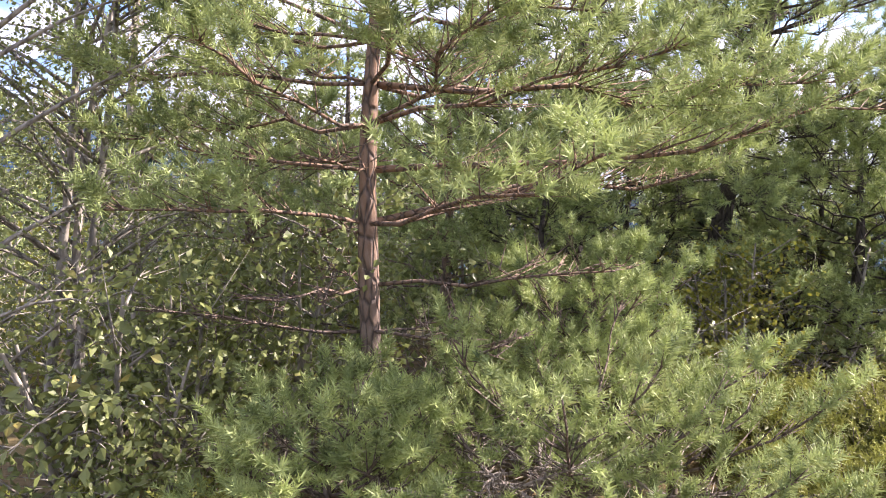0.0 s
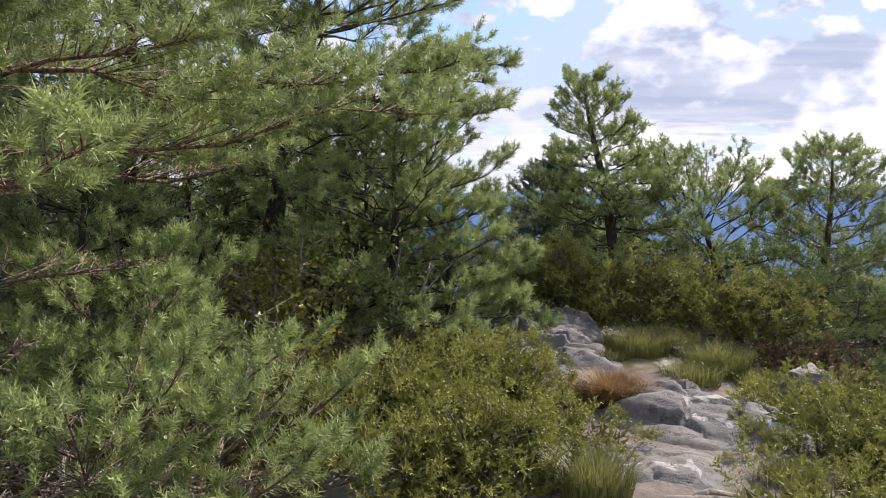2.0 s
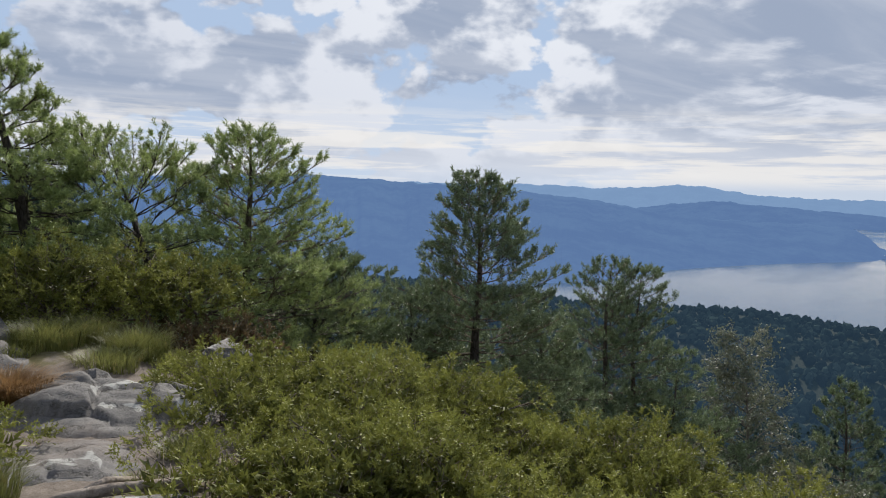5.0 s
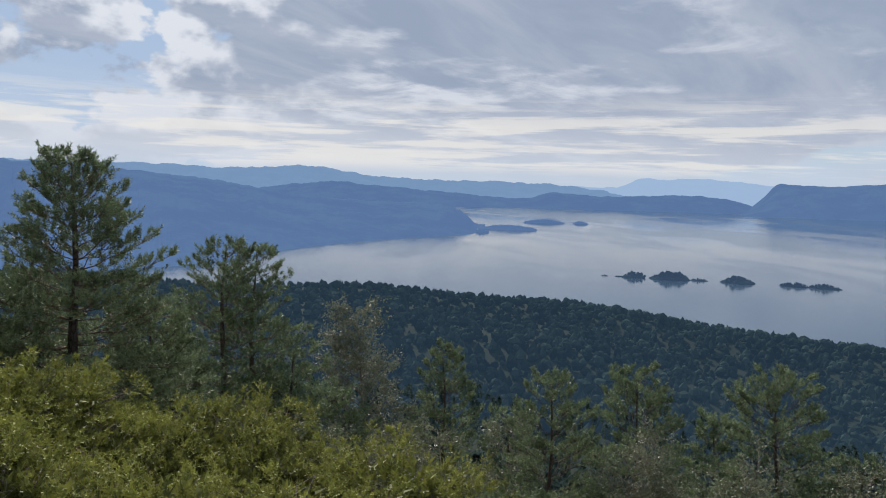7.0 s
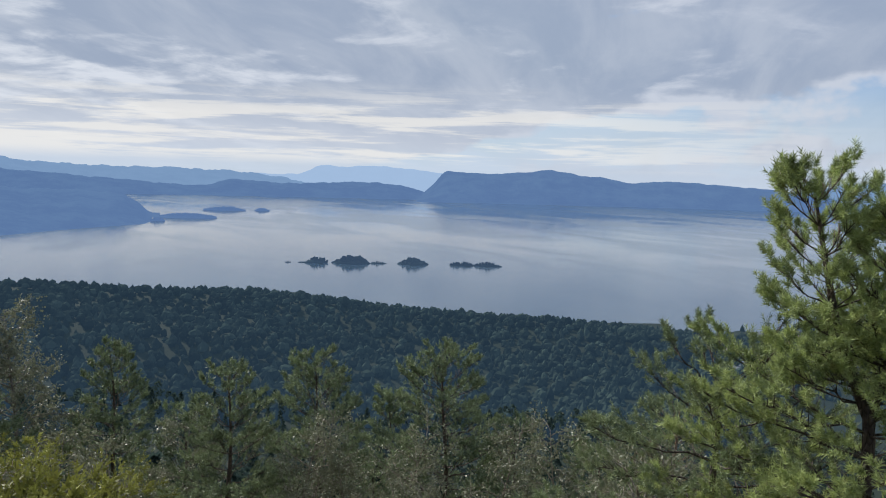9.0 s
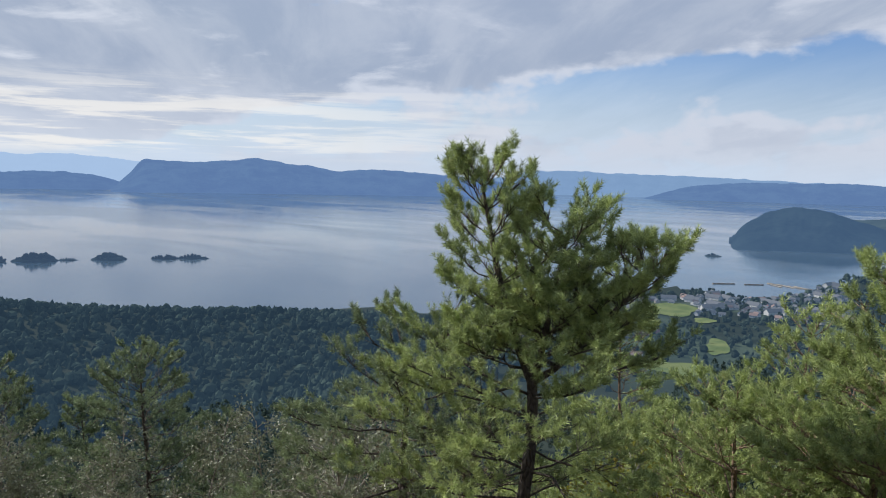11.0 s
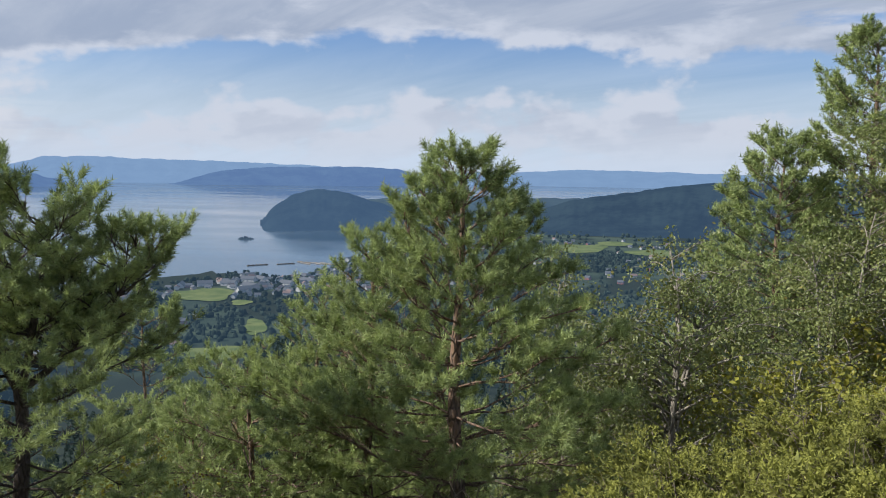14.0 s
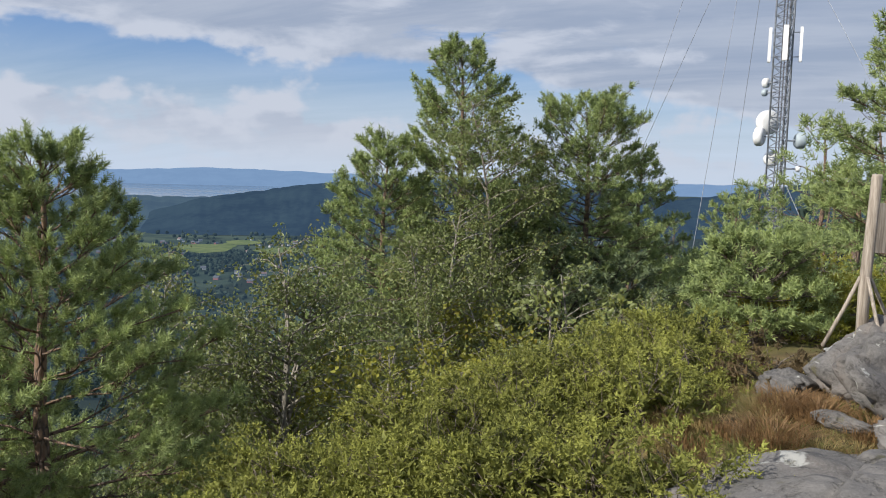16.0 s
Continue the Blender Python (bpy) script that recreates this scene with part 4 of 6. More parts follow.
def juniper(name, base, lobes, seed, label, leaf=None, group="juniper bushes", step=0.105, plume=1.0, loose=0.15, fill=1.0):
    """A low juniper: lobes of (x, y, radius, height) set with feathery branch ends, each a leading shoot with smaller
    ones round it, over an inner mass whose shade is put in as the darkest tone.
    """
    r = np.random.RandomState(seed)
    green, twigs = Shape(), Shape()
    around = 5
    for x, y, rad, hh in lobes:
        n = int(fill * 2.6 * rad * (rad + hh) / (step * step))
        a = r.uniform(0, 6.28, n)
        e = np.arcsin(r.uniform(0.0, 1, n) ** 0.8)
        nrm = np.stack([np.cos(a) * np.cos(e), np.sin(a) * np.cos(e), np.sin(e)], -1)
        nb = max(5, int(2.2 * rad * (rad + hh) / 0.075))
        ba, be = r.uniform(0, 6.28, nb), np.arcsin(r.uniform(0, 1, nb) ** 0.8)
        ball = np.stack([np.cos(ba) * np.cos(be), np.sin(ba) * np.cos(be), np.sin(be)], -1) * np.array([rad, rad, hh])
        skin = nrm * np.array([rad, rad, hh])
        gap = np.linalg.norm(skin[:, None] - ball[None], axis=2)
        own = gap.argmin(1)
        crest = np.clip(1 - (gap.min(1) / 0.22) ** 2, -0.7, 1) * (0.6 + 0.8 * r.uniform(0, 1, nb))[own]
        wob = 0.9 + 0.13 * smooth_noise(nrm[:, 0] * 3 + x, nrm[:, 1] * 3 + nrm[:, 2] * 2 + y, seed, 3)
        keep = (crest > -0.25) | (r.uniform(0, 1, n) < 0.45)
        n = int(keep.sum())
        nrm, skin, own, crest, wob = nrm[keep], skin[keep], own[keep], crest[keep], wob[keep]
        C = np.array([x, y, 0]) + skin * wob[:, None] * 0.9 + nrm * (0.19 * crest)[:, None]
        lead = unit(nrm * np.array([0.9, 0.9, 0.5]) + np.array([0, 0, loose]) + (skin - ball[own]) * 3.0 + r.normal(0, 0.25, (n, 3)))
        L = plume * r.uniform(0.06, 0.16, n) * np.where(crest < 0, 0.6, 1.0)
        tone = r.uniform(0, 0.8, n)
        side = unit(np.cross(lead, r.normal(0, 1, (n, 3))))
        other = np.cross(lead, side)
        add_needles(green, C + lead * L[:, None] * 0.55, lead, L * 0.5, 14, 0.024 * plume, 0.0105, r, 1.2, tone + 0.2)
        for k in range(around):
            t = (k + r.uniform(0, 1, n)) / around
            w = k * 2.4 + r.uniform(0, 1, n)
            go = unit(lead * 0.8 + (np.cos(w)[:, None] * side + np.sin(w)[:, None] * other) * r.uniform(0.6, 1.3, (n, 1)))
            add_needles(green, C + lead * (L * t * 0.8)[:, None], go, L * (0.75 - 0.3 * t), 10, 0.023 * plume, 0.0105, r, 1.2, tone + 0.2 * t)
        # Inner shoots at tone 0: the bush's interior shade is put into their colour.
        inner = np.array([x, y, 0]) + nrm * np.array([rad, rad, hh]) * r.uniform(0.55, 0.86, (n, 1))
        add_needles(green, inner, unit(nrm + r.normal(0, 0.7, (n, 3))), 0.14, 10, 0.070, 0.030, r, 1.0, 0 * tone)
        add_sticks(twigs, C - lead * 0.2, C + lead * L[:, None] * 0.8, 0.003)
        for i in range(max(6, int(n * 0.06))):
            q = C[r.randint(n)]
            root = np.array([x + r.normal(0, rad * 0.2), y + r.normal(0, rad * 0.2), 0.0])
            add_tube(twigs, bezier(root, root * 0.5 + q * 0.5 + r.normal(0, 0.08, 3), q, 4), [0.014, 0.010, 0.006, 0.003], 4)
    thing = tagged(new(name), label, "bush", group)
    thing.location = base
    tagged(part("stem_tangle", twigs.mesh("stem_tangle", TWIG, True), thing), kind="stuff")
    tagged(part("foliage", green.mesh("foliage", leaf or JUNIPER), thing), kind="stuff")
    return thing


def grass_tuft(name, base, radius, height, blades, seed, mat, label, group="grass tufts", droop=0.6, width=0.006):
    r = np.random.RandomState(seed)
    s = Shape()
    a, q = r.uniform(0, 6.28, blades), np.sqrt(r.uniform(0, 1, blades))
    root = np.stack([np.cos(a) * q * radius * 0.75, np.sin(a) * q * radius * 0.75, 0 * a - 0.03], -1)
    b = a + r.normal(0, 0.6, blades)
    out = np.stack([np.cos(b), np.sin(b), 0 * b], -1) * (0.25 + 0.75 * q)[:, None]
    h = height * r.uniform(0.55, 1.1, blades)[:, None]
    mid = root + out * h * 0.28 * droop + np.array([0, 0, 1]) * h * 0.62
    tip = root + out * h * (0.95 * droop) + np.array([0, 0, 1]) * h * (1.0 - 0.35 * droop * q[:, None])
    w = np.stack([-np.sin(b), np.cos(b), 0 * b], -1) * width * 0.5
    v = np.stack([root - w, root + w, mid - w * 0.8, mid + w * 0.8, tip], 1)
    k = np.arange(blades)[:, None] * 5
    s.add(v.reshape(-1, 3), np.concatenate([k + [0, 1, 3], k + [0, 3, 2], k + [2, 3, 4]]))
    ob = tagged(new(name, s.mesh(name, mat)), label, "grass", group)
    ob.location = base
    return ob


def rock(name, bearing, d, size, turn, seed, label, sink=0.35, facets=30, rough=0.07, tilt=(0, 0), z=None, group="rocks on the summit"):
    """A boulder or slab: a block cut by random planes, with a weathered, layered skin."""
    r = np.random.RandomState(seed)
    rows, cols = 44, 72
    th, ph = np.meshgrid(np.linspace(0.02, math.pi - 0.02, rows), np.arange(cols) * 2 * np.pi / cols, indexing="ij")
    u = np.stack([np.sin(th) * np.cos(ph), np.sin(th) * np.sin(ph), np.cos(th)], -1).reshape(-1, 3)
    nrm = unit(r.normal(0, 1, (facets, 3)))
    nrm = np.concatenate([nrm, [[0, 0.1, 1.0]]])
    off = np.append(r.uniform(0.66, 1.02, facets), 0.8)
    t = off[None] / np.maximum(u @ nrm.T, 0.08)
    k = 34.0
    rad = -np.log(np.exp(-k * np.minimum(t, 3)).sum(1)) / k
    p = u * rad[:, None]
    rag = smooth_noise(p[:, 0] * 3 + p[:, 2] * 3, p[:, 1] * 3 - p[:, 2] * 2, seed, 4)
    lay = p @ unit(np.array([r.normal(0, 0.5), r.normal(0, 0.5), 1.0])) * 1.9 + 0.8 * rag
    ledge = np.abs(lay - np.floor(lay) - 0.5) * 2
    rad = rad * (1 + rough * rag - 0.10 * ledge ** 3 - rough * 1.6 * np.abs(smooth_noise(p[:, 0] * 8, p[:, 1] * 8 + p[:, 2] * 9, seed + 1, 4)))
    p = u * rad[:, None] * np.array(size) * 0.5
    s = Shape()
    s.add(np.concatenate([p, [p[:cols].mean(0), p[-cols:].mean(0)]]), np.concatenate([
        grid_tris(rows, cols, True)[:, ::-1],
        np.stack([np.full(cols, rows * cols), np.arange(cols), (np.arange(cols) + 1) % cols], -1),
        np.stack([np.full(cols, rows * cols + 1), (rows - 1) * cols + (np.arange(cols) + 1) % cols, (rows - 1) * cols + np.arange(cols)], -1)]))
    ob = tagged(new(name, s.mesh(name, ROCK, True)), label, "rock", group)
    at = away(bearing, d, (gz(bearing, d) if z is None else z) + size[2] * (0.5 - sink))
    ob.matrix_world = Matrix.Translation(at) @ pose(0, 0, 0, tilt[0], tilt[1], turn)
    return ob


def outcrop(name, bearing, d, w, l, h, turn, seed, label, cells=26, step=0.026, tilt=0.55):
    """Bedrock breaking through the ground: blocks with faces of their own dip, parted by cracks, the rim sunk into the soil."""
    r = np.random.RandomState(seed)
    nx, ny = int(w * 1.1 / step), int(l * 1.1 / step)
    X, Y = np.meshgrid(np.linspace(-0.55, 0.55, nx) * w, np.linspace(-0.55, 0.55, ny) * l)
    wx = X + 0.10 * smooth_noise(X * 3.1, Y * 3.1, seed, 4)
    wy = Y + 0.10 * smooth_noise(X * 3.1 + 5, Y * 3.1, seed + 1, 4)
    P = np.stack([r.uniform(-0.6, 0.6, cells) * w, r.uniform(-0.6, 0.6, cells) * l], -1)
    dx, dy = wx[..., None] - P[:, 0], (wy[..., None] - P[:, 1]) * 1.7
    dist = np.hypot(dx, dy)
    order = np.argsort(dist, -1)
    near, second = np.take_along_axis(dist, order[..., :1], -1)[..., 0], np.take_along_axis(dist, order[..., 1:2], -1)[..., 0]
    own = order[..., 0]
    high, sx, sy = r.uniform(-0.25, 0.3, cells), r.normal(0.1, tilt, cells), r.normal(-0.2, tilt, cells)
    block = high[own] * h + sx[own] * np.take_along_axis(dx, own[..., None], -1)[..., 0] * h + sy[own] * np.take_along_axis(dy, own[..., None], -1)[..., 0] * h
    block = np.clip(block, -0.4 * h, 0.38 * h)
    crack = np.clip((second - near) / 0.045, 0, 1)
    e = np.clip(1 - np.hypot(X / (0.5 * w), Y / (0.5 * l)) ** 2 + 0.25 * smooth_noise(X * 4, Y * 4, seed + 2, 4), -0.6, 1)
    Z = np.where(e > 0, np.maximum(e, 0) ** 0.7, e * 0.6) * h * 0.8 + np.clip(e + 0.2, 0, 1) * (block - 0.22 * h * (1 - crack)) - 0.02
    strata = X * 2.2 + Y * 5.0 + Z * 9.0 + 0.5 * smooth_noise(X * 2, Y * 2, seed + 5, 3)
    Z += 0.05 * h * (np.abs(strata - np.floor(strata) - 0.5) * 2) ** 3 + 0.012 * smooth_noise(X * 11, Y * 17, seed + 3, 4) + 0.03 * h * smooth_noise(X * 5, Y * 9, seed + 4, 3)
    c, s_ = math.cos(radians(turn)), math.sin(radians(turn))
    at = away(bearing, d)
    gx, gy = at.x + X * c - Y * s_, at.y + X * s_ + Y * c
    Z += ground_z(np.degrees(np.arctan2(gx, gy)), np.hypot(gx, gy))
    z0 = gz(bearing, d)
    shape = Shape()
    top = np.stack([gx - at.x, gy - at.y, Z - z0], -1)
    shape.add(np.concatenate([top.reshape(-1, 3), (top - np.array([0, 0, 0.3])).reshape(-1, 3)]), np.concatenate([grid_tris(ny, nx), grid_tris(ny, nx)[:, ::-1] + nx * ny]))
    ob = tagged(new(name, shape.mesh(name, ROCK, True)), label, "rock", "rocks on the summit")
    ob.location = (at.x, at.y, z0)
    return ob


def spot(bearing, d, drop=0.05):
    return away(bearing, d, gz(bearing, d) - drop)


def dead_brush(base, spread, seed, label, n=16):
    """A tangle of bleached dead twigs, each forking into finer ones."""
    r = np.random.RandomState(seed)
    thing = tagged(new("dead_brush"), label, "dead branches", "dead twigs under the pines")
    thing.location = base
    for _ in range(n):
        s = Shape()
        a = r.uniform(0, 6.28)
        root = np.array([r.normal(0, spread * 0.3), r.normal(0, spread * 0.3), r.uniform(0.0, 0.25)])
        out = np.array([math.cos(a), math.sin(a), r.uniform(-0.05, 0.5)])
        tip = root + unit(out) * spread * r.uniform(0.6, 1.2)
        line = bezier(root, (root + tip) / 2 + r.normal(0, 0.12, 3) * spread, tip, 6)
        add_tube(s, line, np.linspace(0.010, 0.003, 6), 5)
        p = line[r.randint(1, 6, 14)] + r.normal(0, 0.005, (14, 3))
        q = p + unit(unit(out) * 0.6 + r.normal(0, 0.6, (14, 3))) * spread * r.uniform(0.12, 0.4, (14, 1))
        add_sticks(s, p, q, 0.004)
        part("branch", s.mesh("branch", DEAD_WOOD, True), thing)
    return thing


# Trees and bushes, in the order in which the bearings turn.
def pine_at(bearing, d, top_z, spread, girth, seed, label, **more):
    b = spot(bearing, d)
    over = 0.15 * more.get("tuft", 1.0) + 0.25 * spread * max(0.0, 1 - more.get("flat", 0.8)) + 0.08
    return pine("pine_tree", b, top_z - b.z - over, spread, girth, seed, label, **more)


# The thicket.
pine_at(-4.7, 4.6, 4.6, 1.7, 0.060, 101, "Scots pine with orange scaly bark and airy crown", bow=0.05, bare=0.37, dead=0.6, flat=0.4, top=(0.06, 0.0), tuft=1.0, up=0.05, dense=1.8, sweep=0.3, sweep_to=(1, 0.1), gap=0.23, close=True)
pine_at(8.5, 9.2, 6.5, 2.0, 0.10, 102, "dark-stemmed pine in the thicket", bare=0.35, dead=0.7, flat=0.5, bark=BARK_DARK, tuft=1.15, close=True)
pine_at(16.9, 8.5, 5.2, 2.0, 0.12, 103, "tall dark pine with a wide leaning crown", bare=0.38, bow=0.2, dead=0.8, flat=0.35, bark=BARK_DARK, top=(0.85, 0.1), tuft=1.1, sweep=0.25, sweep_to=(0.9, -0.2), dense=1.9, close=True, gap=0.21, per=6)
pine_at(25.5, 8.4, 2.75, 1.6, 0.07, 104, "bushy green pine with branches to the ground", bare=0.05, dead=0.4, flat=0.5, tuft=1.1, bark=BARK_DARK, gap=0.22, dense=1.6, close=True)
for b, d, tz, sp, sd in ((1.5, 4.3, 0.75, 1.0, 105), (8.0, 4.2, 0.98, 1.05, 106), (8.6, 5.5, 1.25, 0.85, 129), (14.5, 4.6, 0.82, 0.95, 107), (-6.8, 3.8, 0.90, 0.5, 108)):
    pine_at(b, d, tz, sp, 0.034, sd, "low spreading young pine with bright yellow-green needles", bare=0.08, dead=0.6, flat=0.3, tuft=0.95, gap=0.15, per=6, shoots=1.15, up=0.12, close=True)
for b, d, tz, sp, sd in ((4.0, 10.5, 4.0, 1.6, 240), (12.0, 11.0, 3.6, 1.7, 241), (19.5, 10.8, 3.2, 1.6, 242), (23.5, 9.8, 2.7, 1.5, 243), (6.5, 7.4, 2.3, 1.1, 244), (13.2, 8.6, 1.9, 1.1, 245), (21.5, 8.0, 1.3, 0.9, 246)):
    pine_at(b, d, tz, sp, 0.05, sd, "shaded pine filling the thicket", bare=0.06, dead=0.6, flat=0.5, tuft=1.1, gap=0.26, dense=1.4, bark=BARK_DARK)
pine_at(9.8, 6.0, 1.6, 0.9, 0.04, 128, "young green pine under the tall ones", bare=0.1, dead=0.5, flat=0.5, tuft=1.0, gap=0.24, close=True)
pine_at(0.5, 7.5, 3.2, 1.4, 0.055, 109, "slender pine behind the thicket edge", bare=0.2, dead=0.8, flat=0.6, tuft=1.1, close=True)
pine_at(-12.5, 7.0, 2.8, 1.2, 0.05, 110, "slender green pine among birches", bare=0.2, dead=0.8, flat=0.6, tuft=1.1, close=True)
birch("birch_tree", spot(-19.0, 7.0), 5.2, 1.3, 0.05, 111, "slim birch with sparse yellow-green leaves", leaves=16, size=0.030, top=(0.1, 0))
birch("birch_tree", spot(-24.0, 5.8), 4.6, 1.3, 0.04, 112, "slim multi-stemmed birch with yellow-green leaves", leaves=15, stems=3, size=0.030)
birch("birch_tree", spot(-13.0, 9.0), 4.2, 1.2, 0.04, 113, "thin birch with yellow-green leaves", leaves=15, size=0.032, stems=2)
birch("birch_tree", spot(-28.5, 4.4), 4.8, 1.3, 0.045, 114, "birch with light round leaves beside the thicket", leaves=15, size=0.032)
birch("rowan_bush", spot(-10.0, 5.4), 1.7, 0.9, 0.02, 115, "low leafy bush with yellow-green leaves", leaves=14, stems=4, low=0.05, size=0.05)
birch("rowan_bush", spot(-16.5, 4.9), 1.2, 0.8, 0.018, 116, "low leafy undergrowth bush", leaves=14, stems=4, low=0.05, size=0.05)
birch("rowan_bush", spot(18.5, 7.3), 1.4, 0.9, 0.02, 117, "thin yellowing bush below the dark pine", leaves=9, stems=4, low=0.1, leaf=YELLOW_LEAF, size=0.045)
juniper("juniper_bush", spot(-22, 3.9), [(0, 0, 0.5, 0.35), (0.5, 0.2, 0.5, 0.3)], 118, "low juniper with yellow-green sprays")
juniper("juniper_bush", spot(26.5, 6.0), [(0, 0, 0.85, 0.55), (-0.6, 0.5, 0.7, 0.65), (0.7, 0.2, 0.7, 0.5), (0.1, -0.7, 0.7, 0.35), (0.8, -0.6, 0.5, 0.3)], 119, "yellow-green juniper thicket beside the trail")
juniper("juniper_bush", spot(31.5, 6.6), [(0, 0, 0.7, 0.6), (0.3, 0.5, 0.6, 0.55)], 120, "yellow-green juniper mound beside the trail")
juniper("juniper_bush", spot(31.0, 5.2), [(0, 0, 0.6, 0.42), (-0.6, 0.1, 0.55, 0.42), (0.1, 0.5, 0.5, 0.45)], 121, "low bright juniper at the trail's edge")

pine_at(29.3, 8.8, 1.95, 0.9, 0.06, 127, "bushy pine with branches to the ground beside the rocks", bare=0.03, dead=0.4, flat=0.45, tuft=1.15, dense=1.5, gap=0.21, bark=BARK_DARK, close=True)
pine_at(20.5, 9.6, 2.2, 1.4, 0.06, 126, "bushy pine in the thicket", bare=0.03, dead=0.4, flat=0.45, tuft=1.25, dense=1.3, leaf=PINE_BLUE_SHADED, bark=BARK_DARK, gap=0.24)

# The open rocks with the trail.
pine_at(40.6, 11.3, 3.55, 1.2, 0.09, 130, "wind-shaped dark pine behind the rocks", bare=0.18, dead=0.4, flat=0.8, tuft=0.98, dense=1.7, bark=BARK_DARK, top=(-0.45, 0.35), bow=0.1, gap=0.21, per=6)
pine_at(35.6, 12.3, 2.3, 0.95, 0.07, 131, "short dark pine behind the rocks", bare=0.15, dead=0.4, flat=0.5, tuft=1.07, dense=1.5, leaf=PINE_BLUE_SHADED, bark=BARK_DARK, gap=0.2, per=6)
pine_at(48.6, 12.6, 2.35, 2.1, 0.09, 132, "flat-topped pine bent by the wind", bare=0.15, dead=0.6, flat=0.3, tuft=1.07, dense=1.5, gap=0.21, bark=BARK_DARK, top=(-0.7, 0.4), sweep=0.4, sweep_to=(-0.8, 0.6), per=6)
pine_at(53.0, 13.0, 2.75, 2.3, 0.10, 133, "broad dark pine below the rock edge", bow=0.1, bare=0.12, dead=0.7, flat=0.8, tuft=1.07, dense=1.5, gap=0.21, bark=BARK_DARK, per=6)
pine_at(57.5, 14.0, 0.9, 1.7, 0.08, 134, "dark bushy pine on the slope", bare=0.15, dead=0.5, flat=0.5, tuft=1.11, dense=1.7, leaf=PINE_BLUE_SHADED, bark=BARK_DARK, gap=0.26)
pine_at(68.4, 14.3, 2.25, 2.2, 0.11, 135, "pine with a pale bushy crown on the slope", bow=0.1, bare=0.06, dead=0.8, flat=0.75, tuft=1.11, dense=1.5, gap=0.21, leaf=PINE_BLUE_SHADED, bark=BARK_DARK, per=6)
pine_at(62.5, 17.0, -1.0, 1.7, 0.09, 136, "dark pine lower on the slope", bare=0.2, dead=0.6, flat=0.6, tuft=1.23, leaf=PINE_BLUE_SHADED, bark=BARK_DARK, gap=0.26)
pine_at(73.5, 18.0, -1.2, 1.7, 0.09, 137, "dark pine lower on the slope", bare=0.2, dead=0.6, flat=0.6, tuft=1.23, leaf=PINE_BLUE_SHADED, bark=BARK_DARK, gap=0.26)
for b, d, tz, sp, sd in ((56.0, 15.5, 0.9, 1.8, 250), (60.0, 15.2, 0.5, 1.8, 251), (63.8, 14.6, 0.1, 1.7, 252), (72.6, 15.5, -0.3, 1.6, 253), (65.8, 18.0, 0.1, 1.8, 254), (44.5, 13.5, 1.2, 1.5, 255)):
    pine_at(b, d, tz, sp, 0.08, sd, "dark bushy pine below the rock edge", bare=0.06, dead=0.6, flat=0.6, tuft=1.2, dense=1.4, gap=0.26, leaf=PINE_BLUE_SHADED, bark=BARK_DARK)
juniper("juniper_bush", spot(41.6, 9.9), [(0, 0, 0.8, 0.85), (-0.7, 0.7, 0.8, 0.95), (0.6, -0.4, 0.8, 0.75), (1.2, -0.8, 0.7, 0.55), (-0.3, 1.2, 0.8, 0.9)], 140, "juniper bank behind the rocks with brown twigs")
juniper("juniper_bush", spot(59.5, 6.9), [(0, 0, 0.9, 0.48), (-0.7, 0.5, 0.8, 0.5), (0.8, 0.3, 0.9, 0.42), (0.2, 1.0, 0.9, 0.5), (-0.7, -0.4, 0.6, 0.40), (0.9, -0.6, 0.7, 0.36)], 141, "wide yellow-green juniper bank on the edge")
juniper("juniper_bush", spot(69.5, 6.9), [(0, 0, 0.9, 0.45), (0.6, 0.8, 0.8, 0.5), (0.5, -0.9, 0.9, 0.4), (-0.3, 0.9, 0.8, 0.45)], 142, "wide yellow-green juniper bank on the edge")
juniper("juniper_bush", spot(80.5, 6.3), [(0, 0, 0.8, 0.35), (0.2, -0.9, 0.8, 0.3), (0.6, 0.5, 0.7, 0.35)], 143, "yellow-green juniper running down the slope")
juniper("juniper_bush", spot(75.5, 4.9), [(0, 0, 0.6, 0.28), (0.4, -0.5, 0.5, 0.24), (0.4, 0.5, 0.5, 0.30)], 146, "low yellow-green juniper on the slope edge")
juniper("juniper_bush", spot(58.0, 5.1), [(0, 0, 0.55, 0.34), (-0.5, 0.35, 0.45, 0.34), (0.5, -0.3, 0.55, 0.32)], 148, "low yellow-green juniper beside the trail")
juniper("juniper_bush", spot(66.5, 4.9), [(0, 0, 0.6, 0.32), (0.4, 0.5, 0.6, 0.36), (0.1, -0.6, 0.5, 0.26)], 149, "low spreading juniper above the slope")
juniper("heather", spot(212.6, 6.9), [(0, 0, 0.4, 0.28), (-0.3, 0.3, 0.3, 0.22)], 147, "reddish heather beside the boulder", leaf=HEATH, group="heather", step=0.12, plume=0.7)
juniper("heather", spot(49.0, 9.6), [(0, 0, 0.7, 0.35), (0.5, -0.4, 0.5, 0.3)], 144, "brown heather and dry twigs among junipers", leaf=HEATH, group="heather", step=0.12, plume=0.7)
juniper("heather", spot(66.0, 8.4), [(0, 0, 0.5, 0.35)], 145, "brown heather and dry twigs among junipers", leaf=HEATH, group="heather", step=0.12, plume=0.7)

